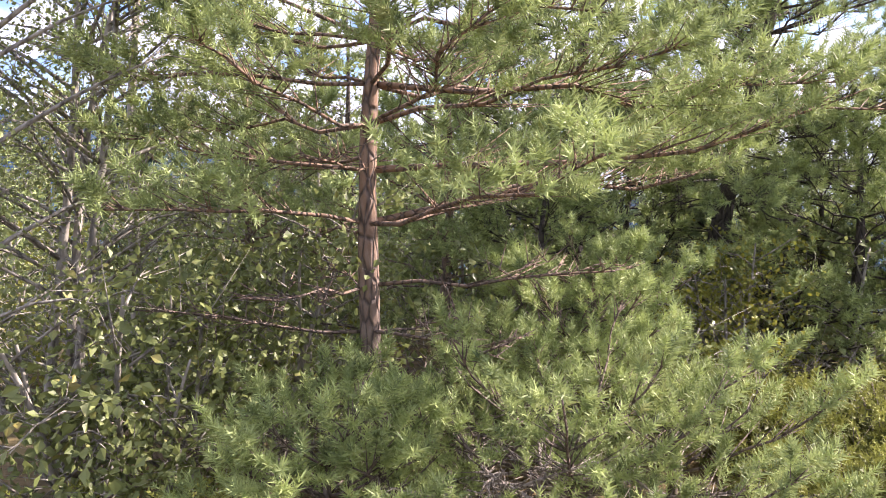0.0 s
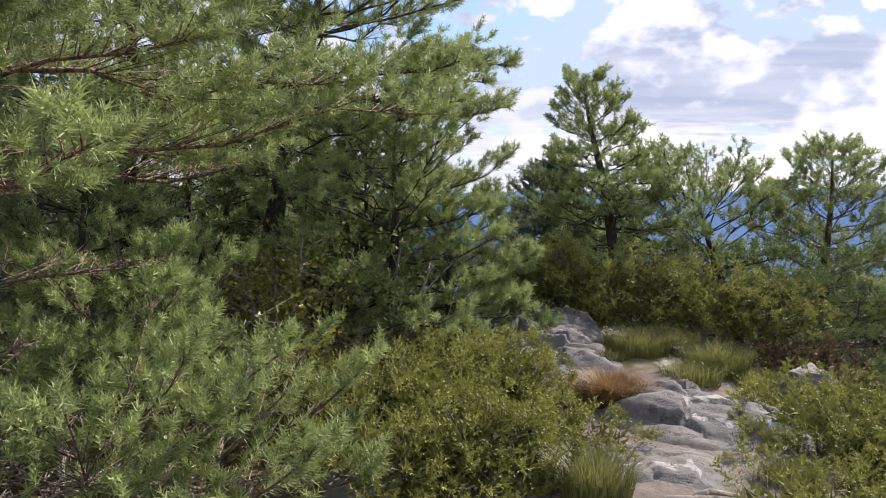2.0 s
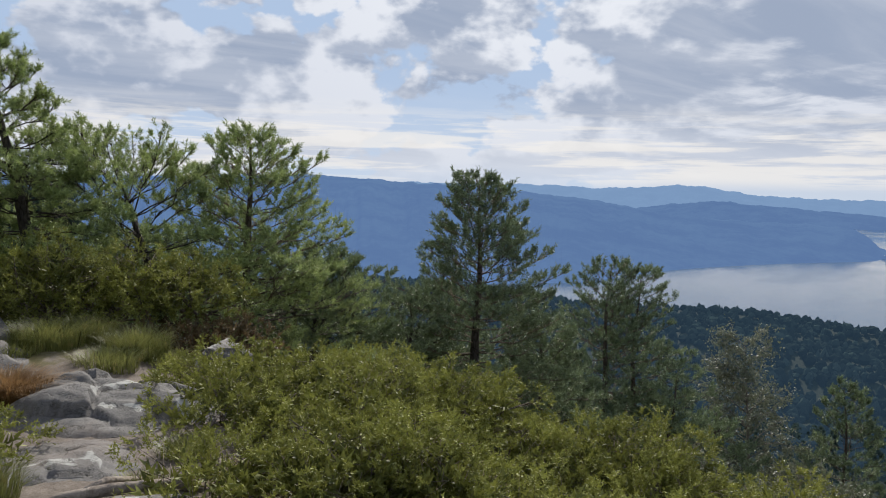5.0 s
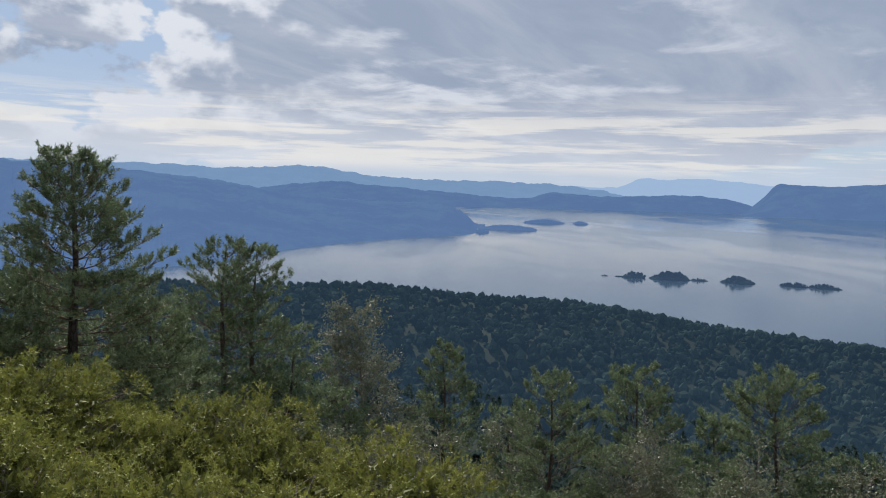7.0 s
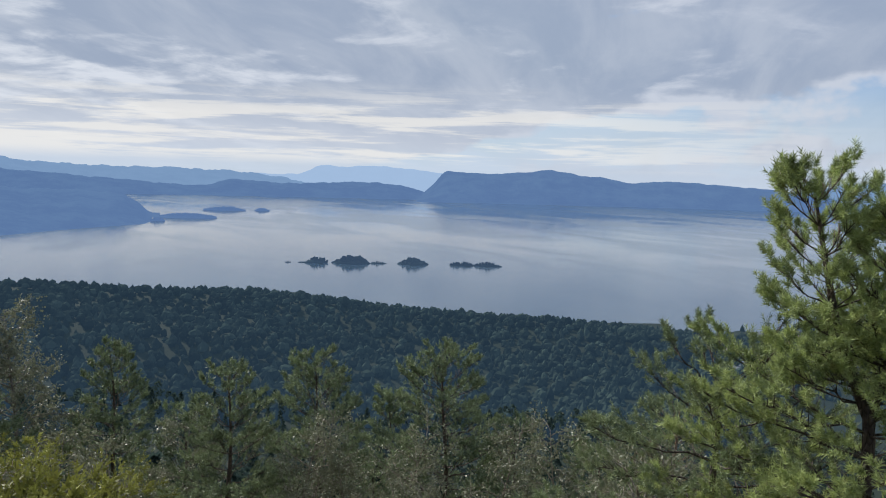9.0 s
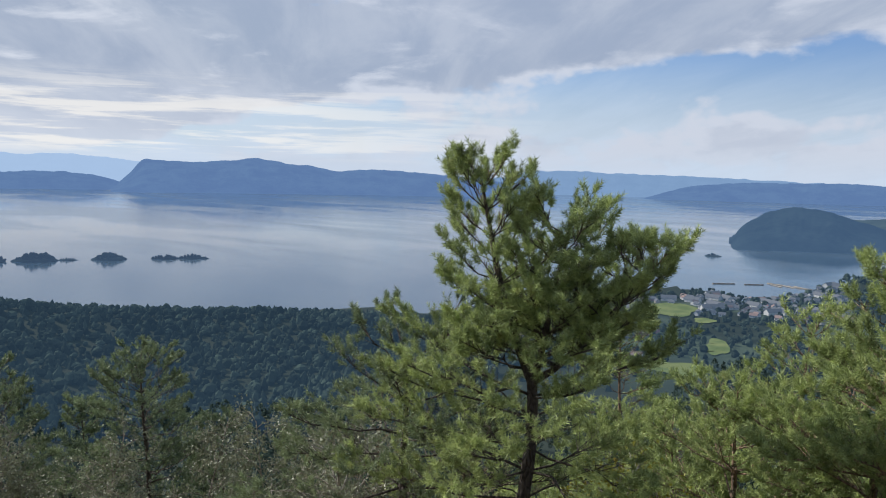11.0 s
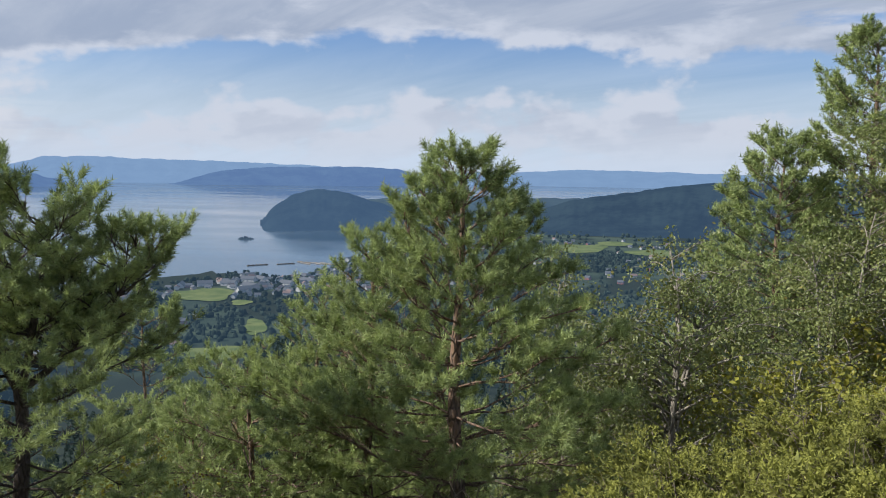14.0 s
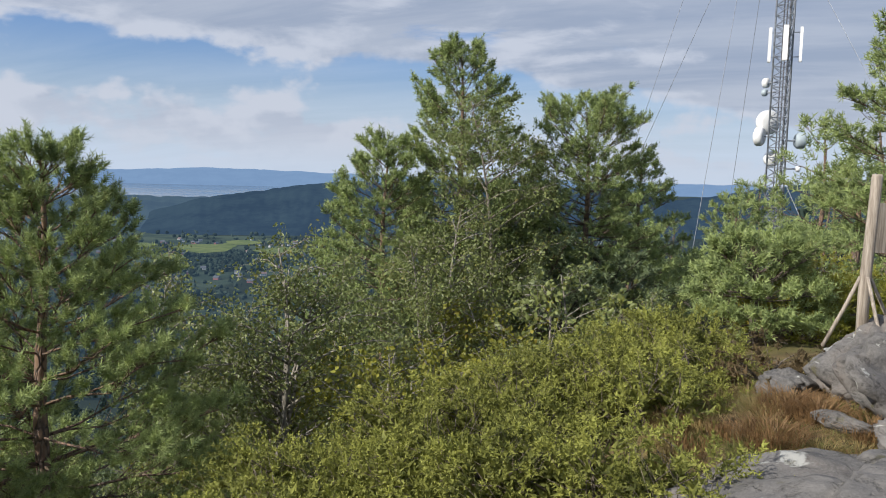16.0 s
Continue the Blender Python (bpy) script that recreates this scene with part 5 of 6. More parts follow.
# The slope above the fjord.
pine_at(77.3, 21, 0.50, 2.1, 0.12, 150, "pine with two crowns on the slope", bare=0.15, dead=0.8, flat=0.6, tuft=1.40, leaf=PINE_BLUE_SHADED, bark=BARK_DARK, gap=0.26)
pine_at(79.2, 21.6, 0.35, 1.9, 0.10, 151, "pine standing close to its neighbour", bare=0.15, dead=0.8, flat=0.6, tuft=1.40, leaf=PINE_BLUE_SHADED, bark=BARK_DARK, gap=0.26)
birch("birch_tree", spot(86.6, 26), 7.2, 2.1, 0.08, 152, "silvery birch lit from behind", leaf=SILVER_LEAF, size=0.075, leaves=16, density=1.3)
pine_at(92.0, 26, -3.0, 2.0, 0.10, 153, "dark pine on the slope above the fjord", bare=0.2, dead=0.5, flat=0.7, tuft=1.56, bark=BARK_DARK, leaf=PINE_BLUE_SHADED, dense=1.6)
pine_at(99.8, 19, -2.3, 2.0, 0.09, 154, "dark pine on the slope above the fjord", bare=0.1, dead=0.5, flat=0.6, tuft=1.33, bark=BARK_DARK, leaf=PINE_BLUE_SHADED, dense=1.6)
pine_at(105.7, 24, -2.9, 2.3, 0.10, 155, "dark pine on the slope above the fjord", bare=0.15, dead=0.5, flat=0.5, tuft=1.48, bark=BARK_DARK, leaf=PINE_BLUE_SHADED, dense=1.6)
pine_at(114.3, 22.5, -2.5, 2.5, 0.11, 156, "broad dark pine on the slope above the fjord", bare=0.2, dead=0.6, flat=0.5, tuft=1.40, bark=BARK_DARK, leaf=PINE_BLUE_SHADED, dense=1.6)
for b, d, tz, sp, sd in ((88.3, 16.5, -3.0, 1.0, 157), (92.5, 17.5, -3.6, 1.1, 158), (103.5, 18, -3.4, 1.5, 159), (109.3, 18.5, -3.6, 1.5, 160), (117.5, 16.5, -3.0, 1.4, 161), (124.0, 15.5, -2.9, 1.6, 162), (83.5, 20, -4.2, 1.2, 163), (95.8, 21, -4.3, 1.4, 164)):
    g = spot(b, d)
    birch("birch_tree", g, tz - g.z, sp, 0.05, sd, "pale silvery-leaved birch on the slope", leaf=SILVER_LEAF, size=0.06, leaves=13, stems=2, low=0.1)
pine_at(130.0, 17, -2.2, 1.7, 0.09, 165, "green pine on the slope", bare=0.1, dead=0.5, flat=0.5, tuft=1.25, leaf=PINE_BLUE_SHADED)
pine_at(120.5, 13.5, -3.4, 1.3, 0.07, 166, "low green pine on the slope", bare=0.05, dead=0.5, flat=0.5, dense=1.6, tuft=1.09, leaf=PINE_BLUE_SHADED)

# The two pines in front of the town.
ACROSS = away(229.6, 1.0)
pine_at(139.7, 6.9, 2.02, 1.45, 0.060, 170, "pine whose stem forks into an open crown on the edge", bare=0.22, dead=0.8, flat=0.55, shoots=1.2, tuft=0.95, gap=0.22, per=5, bark=BARK_DARK, up=0.15, dense=1.45, close=True,
        forks=[(-0.40 * ACROSS.x, -0.40 * ACROSS.y, 1.0), (0.32 * ACROSS.x, 0.32 * ACROSS.y, 0.87), (0.95 * ACROSS.x, 0.95 * ACROSS.y, 0.60)], fork_len=1.6)
pine_at(131.8, 7.6, 0.45, 1.35, 0.05, 172, "low spreading pine beside the open one", bare=0.3, dead=0.8, flat=0.35, tuft=0.95, gap=0.26, bark=BARK_DARK, close=True, leaf=PINE_BLUE_SHADED)
pine_at(167.3, 7.5, 1.98, 2.1, 0.075, 173, "dense young pine with bright needles and orange stem", bare=0.08, dead=0.5, flat=1.0, dense=1.5, shoots=1.35, tuft=1.05, gap=0.21, per=6, up=0.12, close=True)
pine_at(161.8, 8.2, 1.3, 1.2, 0.05, 174, "smaller young pine leaning into its neighbour", bare=0.1, dead=0.5, flat=0.8, tuft=1.05, gap=0.27, close=True)
pine_at(153.5, 8.8, 0.0, 1.5, 0.05, 175, "bushy pine below the edge", bare=0.05, dead=0.5, flat=0.5, tuft=1.05, gap=0.26, close=True)
pine_at(146.3, 16, -0.4, 1.1, 0.06, 176, "small pine with a rounded crown on the slope", bare=0.5, dead=0.8, flat=0.4, dense=1.6, tuft=1.4)
pine_at(157.8, 14, -0.1, 1.0, 0.06, 177, "small pine with a rounded crown on the slope", bare=0.35, dead=0.6, flat=0.4, tuft=1.3)
pine_at(149.0, 10.5, -1.0, 1.3, 0.06, 178, "bushy pine on the slope", bare=0.1, dead=0.6, flat=0.5, tuft=1.2)
pine_at(136.0, 9.5, -1.2, 1.3, 0.05, 179, "bushy pine on the slope", bare=0.1, dead=0.6, flat=0.5, tuft=1.2)
birch("birch_tree", spot(127.5, 9.5), 2.0, 1.2, 0.03, 180, "pale silvery-leaved birch on the slope", leaf=SILVER_LEAF, size=0.045, leaves=16, stems=3, low=0.05)
birch("birch_tree", spot(145.0, 8.0), 1.5, 0.8, 0.025, 181, "small birch with yellowing leaves", leaf=YELLOW_LEAF, size=0.045, leaves=9, stems=2, low=0.1)
birch("birch_tree", spot(174.5, 10.0), 3.0, 1.1, 0.04, 182, "birch with small green-gold leaves", size=0.05, leaves=14, stems=2, low=0.1)
birch("birch_tree", spot(181.5, 9.2), 2.7, 1.5, 0.04, 183, "bushy birch with small green-gold leaves", size=0.048, leaves=16, stems=4, low=0.05)
birch("birch_tree", spot(188.2, 7.6), 1.2, 0.75, 0.025, 184, "small sallow with bright yellow-green leaves", leaf=YELLOW_LEAF, size=0.055, leaves=9, stems=3, low=0.05)
birch("birch_tree", spot(178.0, 14.0), 4.2, 1.4, 0.05, 185, "birch with browning leaves", size=0.06, leaves=12, stems=2, low=0.1)

# The wood towards the mast.
pine_at(187.8, 15, 2.55, 1.7, 0.09, 190, "pine with a pointed crown at the wood's edge", bare=0.08, dead=0.7, flat=0.55, dense=1.8, tuft=1.35, gap=0.21, per=6)
pine_at(192.5, 16, 4.4, 1.9, 0.12, 191, "tall pine rising behind the birch", bare=0.25, dead=0.7, flat=0.6, dense=1.7, tuft=1.35, gap=0.23, per=6)
birch("birch_tree", spot(195.6, 14.6), 5.6, 1.9, 0.07, 192, "tall birch with browning leaves at the wood's edge", size=0.055, leaves=18, stems=2, low=0.12)
birch("birch_tree", spot(191.5, 13.0), 3.6, 1.5, 0.05, 193, "leafy birch with green and yellow leaves", size=0.052, leaves=17, stems=3, low=0.05)
pine_at(201.5, 17, 3.5, 1.9, 0.11, 194, "pine with a rounded top behind the birch", bare=0.25, dead=0.7, flat=0.4, dense=1.6, tuft=1.35, gap=0.22, per=6)
pine_at(205.0, 18, 2.35, 1.6, 0.10, 195, "dark pine beside the wood", bare=0.1, dead=0.5, flat=0.7, tuft=1.45)
pine_at(198.5, 15.5, 0.8, 1.9, 0.08, 196, "dark bushy pine in the wood", bare=0.05, dead=0.5, flat=0.5, dense=1.6, tuft=1.4, leaf=PINE_BLUE_SHADED)
pine_at(207.5, 20, 0.3, 1.8, 0.09, 197, "green pine at the clearing", bare=0.1, dead=0.5, flat=0.5, tuft=1.6)
pine_at(211.9, 9.6, 1.25, 0.85, 0.05, 198, "dense young pine with bright needles", bare=0.03, dead=0.3, flat=0.55, tuft=1.15, gap=0.15, per=7, dense=1.8, shoots=1.3)
pine_at(211.2, 30, 1.5, 1.6, 0.10, 199, "pine in front of the mast", bare=0.1, dead=0.5, flat=0.4, tuft=2.0)
pine_at(217.6, 15, 2.3, 1.25, 0.10, 200, "green pine behind the boulder", bare=0.05, dead=0.5, flat=0.6, tuft=1.4)
pine_at(220.3, 13.5, 4.2, 1.5, 0.11, 201, "tall green pine behind the boulder", bare=0.1, dead=0.5, flat=0.5, dense=1.6, tuft=1.4)
pine_at(209.0, 16, -0.1, 1.5, 0.07, 202, "bushy green pine at the clearing", bare=0.03, dead=0.4, flat=0.5, dense=1.6, tuft=1.4)
juniper("juniper_bush", spot(186.5, 5.6), [(0, 0, 0.7, 0.40), (-0.4, 0.7, 0.7, 0.45), (0.5, -0.5, 0.6, 0.32), (0.6, 0.5, 0.6, 0.4)], 210, "bright yellow-green juniper bush")
juniper("juniper_bush", spot(196.5, 6.3), [(0, 0, 0.8, 0.75), (-0.5, -0.6, 0.7, 0.85), (0.6, 0.5, 0.7, 0.65), (0.2, 0.9, 0.6, 0.45), (0.6, -0.3, 0.6, 0.6)], 211, "wide yellow-green juniper bush on the edge")
juniper("juniper_bush", spot(204.0, 7.3), [(0, 0, 0.7, 0.75), (-0.6, -0.4, 0.7, 0.85), (0.4, 0.6, 0.6, 0.6), (-0.1, 0.9, 0.6, 0.45)], 212, "tall yellow-green juniper bush on the edge")
juniper("juniper_bush", spot(207.2, 7.4), [(0, 0, 0.55, 0.55), (0.2, 0.6, 0.5, 0.45), (-0.3, -0.5, 0.5, 0.55)], 213, "yellow-green juniper beside the dry grass")
juniper("juniper_bush", spot(201.8, 4.9), [(0, 0, 0.5, 0.38), (0.35, -0.3, 0.45, 0.34), (-0.35, 0.4, 0.5, 0.45)], 215, "low yellow-green juniper above the rock slab")
juniper("juniper_bush", spot(205.6, 6.0), [(0, 0, 0.45, 0.5), (-0.2, -0.4, 0.4, 0.42)], 216, "yellow-green juniper at the edge of the dry grass")
juniper("juniper_bush", spot(214.8, 10.2), [(0, 0, 0.8, 0.8), (-0.8, 0.3, 0.7, 0.7)], 214, "brownish juniper behind the boulder", leaf=YELLOW_LEAF)
for b, d, tz, sp, sd in ((61.0, 16.0, -0.6, 1.3, 220), (65.5, 17.5, -1.2, 1.4, 221), (71.5, 16.5, -1.4, 1.3, 222), (75.0, 19.0, -1.8, 1.5, 223), (81.5, 20.0, -3.0, 1.4, 224), (84.5, 23.0, -3.6, 1.5, 225), (46.0, 15.5, 0.2, 1.4, 226), (55.5, 17.0, -0.4, 1.5, 227), (96.5, 23.0, -4.2, 1.5, 228), (110.5, 26.0, -4.6, 1.6, 229), (119.5, 21.0, -4.0, 1.5, 230), (125.5, 20.0, -3.6, 1.5, 231)):
    pine_at(b, d, tz, sp, 0.08, sd, "dark pine among others on the slope", bare=0.12, dead=0.6, flat=0.55, tuft=1.7, dense=1.3, leaf=PINE_BLUE_SHADED, bark=BARK_DARK, count=10)
for b, d, tz, sp, sd in ((196.5, 17.5, 1.6, 1.6, 232), (200.0, 14.5, 0.2, 1.5, 233), (203.5, 15.5, 0.5, 1.5, 234)):
    pine_at(b, d, tz, sp, 0.08, sd, "dark shaded pine in the wood", bare=0.05, dead=0.6, flat=0.5, tuft=1.4, dense=1.5, leaf=PINE_BLUE_SHADED, bark=BARK_DARK)


# Undergrowth and the many smaller trees of the slopes, copied from a few built ones.
def spread_copies(makers, seed, count, b0, b1, r0, r1, s0, s1, clear=None):
    """Copies of the given things, turned and scaled, over a stretch of ground."""
    r = np.random.RandomState(seed)
    made = 0
    while made < count:
        b, d = r.uniform(b0, b1), math.sqrt(r.uniform(r0 * r0, r1 * r1))
        if clear and clear(b, d):
            continue
        ob = makers[made % len(makers)]
        k = r.uniform(s0, s1)
        if made < len(makers):
            ob.matrix_world = Matrix.Translation(spot(b, d)) @ pose(0, 0, 0, 0, 0, r.uniform(0, 360))
        else:
            c = copy_thing(ob, Matrix.Translation(spot(b, d)) @ pose(0, 0, 0, r.normal(0, 3), r.normal(0, 3), r.uniform(0, 360)))
            c.scale = (k, k, k)
        made += 1


zero = Vector((0, 0, 0))
green_shrubs = [birch("leafy_shrub", zero, 0.9, 0.65, 0.016, 300 + i, "low leafy shrub with green and yellow leaves", leaves=7, stems=2, low=0.03, size=0.05, leaf=m, group="shrubs", density=0.9) for i, m in enumerate((BIRCH_LEAF, BIRCH_LEAF, YELLOW_LEAF))]
spread_copies(green_shrubs, 301, 64, -34, 27, 4.6, 12, 0.7, 1.7)
tall_birches = [birch("birch_tree", zero, 4.4, 1.3, 0.04, 310 + i, "slim birch in the wood with yellow-green leaves", leaves=6, stems=2, low=0.1, size=0.10, density=0.65) for i in range(2)]
spread_copies(tall_birches, 311, 26, -36, 14, 9.5, 26, 0.8, 1.35)
wood_pines = [pine("pine_tree", zero, 5.0, 1.6, 0.08, 320 + i, "green pine in the wood", bare=0.15, dead=0.5, flat=0.6, tuft=2.4, count=8, gap=0.6, dense=0.7, bark=BARK_DARK, leaf=(PINE, PINE_BLUE_SHADED, PINE)[i]) for i in range(3)]
spread_copies(wood_pines, 321, 22, -30, 25, 12, 28, 0.75, 1.25)
slope_pines = [pine("pine_tree", zero, 4.0, 1.5, 0.07, 330 + i, "bushy pine on the wooded slope", bare=0.1, dead=0.5, flat=0.55, tuft=2.4, count=8, gap=0.6, dense=0.7, bark=BARK_DARK, leaf=PINE_BLUE_SHADED) for i in range(2)]
spread_copies(slope_pines, 331, 40, 42, 172, 17, 44, 0.7, 1.05)
slope_birches = [birch("birch_tree", zero, 3.6, 1.4, 0.04, 340 + i, "pale birch on the wooded slope", leaves=6, stems=2, low=0.05, size=0.13, density=0.65, leaf=(SILVER_LEAF, BIRCH_LEAF)[i]) for i in range(2)]
spread_copies(slope_birches, 341, 40, 72, 178, 16, 46, 0.7, 1.1)
spread_copies([pine("pine_tree", zero, 2.2, 1.1, 0.04, 345, "low bushy pine below the edge", bare=0.04, dead=0.3, flat=0.5, tuft=1.5, count=10, dense=1.0)], 346, 16, 124, 178, 8.8, 14, 0.7, 1.1)
spread_copies([pine("pine_tree", zero, 4.2, 1.6, 0.07, 350 + i, "green pine in the wood beyond the clearing", bare=0.05, dead=0.5, flat=0.55, tuft=2.4, count=8, gap=0.6, dense=0.7) for i in range(2)], 351, 40, 170, 228, 19, 60, 0.75, 1.2)
spread_copies([birch("leafy_shrub", zero, 1.4, 0.9, 0.02, 355 + i, "leafy shrub at the wood's edge", leaves=8, stems=2, low=0.03, size=0.07, group="shrubs", leaf=(BIRCH_LEAF, YELLOW_LEAF)[i]) for i in range(2)], 356, 18, 172, 206, 9, 15, 0.7, 1.3)

for b, d, sp, sd in ((0.5, 4.1, 0.55, 360), (6.0, 4.0, 0.6, 361), (11.5, 4.3, 0.5, 362), (-3.5, 4.9, 0.6, 363), (14.5, 7.6, 0.7, 364), (-12.0, 5.6, 0.6, 365), (22.0, 7.4, 0.6, 366), (143.0, 7.2, 0.7, 367), (168.5, 6.6, 0.5, 368)):
    dead_brush(spot(b, d, 0.0) + Vector((0, 0, 0.15)), sp, sd, "bleached dead pine twigs under the trees")
loop = Shape()
add_tube(loop, bezier(np.array([0, 0, 0.12]), np.array([-0.45, -0.1, 0.55]), np.array([-0.12, -0.35, 0.25]), 9), np.linspace(0.022, 0.010, 9), 7)
add_tube(loop, bezier(np.array([0, 0, 0.05]), np.array([0.5, -0.2, 0.05]), np.array([0.95, -0.3, 0.12]), 9), np.linspace(0.030, 0.010, 9), 7)
add_tube(loop, bezier(np.array([0, 0, 0.0]), np.array([0.1, -0.25, 0.2]), np.array([-0.28, -0.4, 0.12]), 9), np.linspace(0.020, 0.006, 9), 7)
looped = tagged(new("dead_branch", loop.mesh("dead_branch", DEAD_WOOD, True)), "bleached looping dead branch at the pine's foot", "dead branch")
looped.location = spot(16.7, 8.25, 0.02)

# Rocks of the summit.
JAGGED = "jagged grey bedrock with dark cracks beside the trail"
outcrop("bedrock_outcrop", 34.3, 9.1, 1.5, 2.0, 0.42, -30, 401, JAGGED, 24)
outcrop("bedrock_outcrop", 36.3, 8.0, 1.2, 0.9, 0.20, -30, 402, JAGGED, 16)
outcrop("bedrock_outcrop", 44.4, 6.8, 1.3, 1.6, 0.17, -40, 403, JAGGED, 18)
outcrop("bedrock_outcrop", 48.3, 6.9, 1.1, 1.1, 0.20, -50, 404, JAGGED, 14)
outcrop("bedrock_outcrop", 42.6, 5.7, 1.0, 0.9, 0.09, -40, 405, "low cracked bedrock in the bare trail", 12)
outcrop("bedrock_outcrop", 47.6, 4.75, 0.8, 0.5, 0.12, -40, 406, "low cracked bedrock in the bare trail", 8)
outcrop("bedrock_outcrop", 22.5, 5.0, 0.8, 0.5, 0.22, -20, 407, JAGGED, 9)
rock("rock", 51.5, 8.8, (0.95, 0.62, 0.62), 30, 410, "angular grey rock among grass and juniper", 0.38, 20, 0.05)
rock("rock", 54.0, 9.1, (0.46, 0.36, 0.36), 20, 414, "small grey rock at the edge", 0.4)
rock("boulder", 220.2, 6.95, (2.1, 1.5, 1.15), 25, 420, "large grey boulder with white lichen under the post", 0.36, 16, 0.09)
rock("boulder", 213.4, 6.5, (0.55, 0.45, 0.35), 70, 421, "small grey stone at the foot of the boulder", 0.35)
rock("rock", 216.2, 5.75, (0.42, 0.2, 0.16), 115, 422, "small flat stone in the dry grass", 0.3)
rock("rock", 219.5, 5.5, (0.5, 0.35, 0.3), 60, 423, "grey stone in the dry grass", 0.3)
outcrop("rock_slab", 224.0, 4.6, 3.2, 1.7, 0.22, -35, 424, "broad grey bedrock slab with dark cracks", 16, 0.03, 0.25)

# A bleached root lying across the trail.
rs = Shape()
rp = [away(40.5, 4.75, gz(40.5, 4.75) + 0.01), away(43, 4.85, gz(43, 4.85) + 0.05), away(46, 4.95, gz(46, 4.95) + 0.06), away(49.5, 5.15, gz(49.5, 5.15) + 0.04), away(52, 5.2, gz(52, 5.2) - 0.03)]
add_tube(rs, [tuple(p) for p in rp], [0.015, 0.026, 0.034, 0.030, 0.012], 9)
root_ob = tagged(new("tree_root"), "bleached tree root across the bare trail", "root")
part("main_root", rs.mesh("main_root", ROOT_WOOD, True), root_ob)
rs = Shape()
rp = [away(44.5, 4.9, gz(44.5, 4.9) + 0.05), away(45.5, 5.15, gz(45.5, 5.15) + 0.05), away(47.5, 5.35, gz(47.5, 5.35) + 0.0)]
add_tube(rs, [tuple(p) for p in rp], [0.03, 0.024, 0.012], 8)
part("side_root", rs.mesh("side_root", ROOT_WOOD, True), root_ob)

# Grass.
grass_tuft("grass_tuft", spot(39.6, 7.0), 0.30, 0.36, 2600, 430, RUST_GRASS, "rust-brown rounded grass tussock beside the trail", droop=0.9)
for b, d, rad, h, n, sd in ((41.5, 8.6, 0.40, 0.34, 1500, 431), (43.6, 8.9, 0.35, 0.34, 1200, 432), (46.4, 8.6, 0.38, 0.38, 1500, 433), (44.8, 8.0, 0.35, 0.25, 1000, 434), (38.6, 5.0, 0.25, 0.36, 900, 435),
                            (50.0, 5.8, 0.22, 0.22, 600, 436), (48.5, 8.4, 0.3, 0.26, 800, 437), (39.5, 8.3, 0.3, 0.22, 800, 438), (47.5, 5.25, 0.16, 0.16, 400, 439), (36.6, 5.4, 0.25, 0.3, 800, 440)):
    grass_tuft("grass_tuft", spot(b, d), rad, h, n, sd, GRASS, "green and straw-coloured grass tuft beside the rocks")
dry = [grass_tuft("grass_tuft", zero, 0.24, 0.17, 520, 450 + i, (DRY_GRASS, RUST_GRASS, DRY_GRASS, GRASS)[i], "dry straw-coloured grass on the summit", "dry grass", 0.8) for i in range(4)]
spread_copies(dry, 451, 230, 206.5, 223, 5.2, 7.4, 0.5, 1.0)
spread_copies([grass_tuft("grass_tuft", zero, 0.2, 0.2, 400, 460, GRASS, "short grass tuft on the slope edge", "dry grass", 0.8)], 461, 14, 50, 64, 4.2, 6.0, 0.6, 1.2)

for b, d, sd in ((213.6, 6.1, 452), (215.2, 5.9, 453), (212.6, 5.5, 454), (218.3, 5.7, 455)):
    grass_tuft("grass_tuft", spot(b, d), 0.22, 0.22, 700, sd, RUST_GRASS, "rust-brown grass tuft beside the boulder", "dry grass", 0.8)

# The post on the boulder.
post_base = away(217.35, 6.75, 0.66)
post = tagged(new("wooden_post"), "weathered wooden post braced by two struts on a boulder", "post")
post.location = post_base
s = Shape()
add_tube(s, [(-0.012, 0, -0.35), (0.0, 0.0, 0.3), (-0.02, 0, 0.68), (-0.04, 0.0, 1.07), (-0.041, 0, 1.085)], [0.040, 0.038, 0.037, 0.036, 0.031], 14)
part("pole", s.mesh("pole", POST_WOOD, True), post)
for k, (fx, fy) in enumerate(((0.22, -0.10), (-0.30, 0.05), (0.05, 0.30))):
    s = Shape()
    add_tube(s, [(fx, fy, -0.12), (fx * 0.5, fy * 0.5, 0.15), (fx * 0.12, fy * 0.12, 0.38)], [0.013, 0.013, 0.012], 8)
    part("strut", s.mesh("strut", POST_WOOD, True), post)
bm = bmesh.new()
bmesh.ops.create_cube(bm, size=1.0)
bmesh.ops.scale(bm, vec=(0.10, 0.025, 0.34), verts=bm.verts)
bmesh.ops.bevel(bm, geom=bm.edges[:], offset=0.004, segments=1)
board = part("board", bm_mesh("board", bm, POST_WOOD), post, "grey-green weathered board")
board.location = (-0.085, 0.02, 0.72)

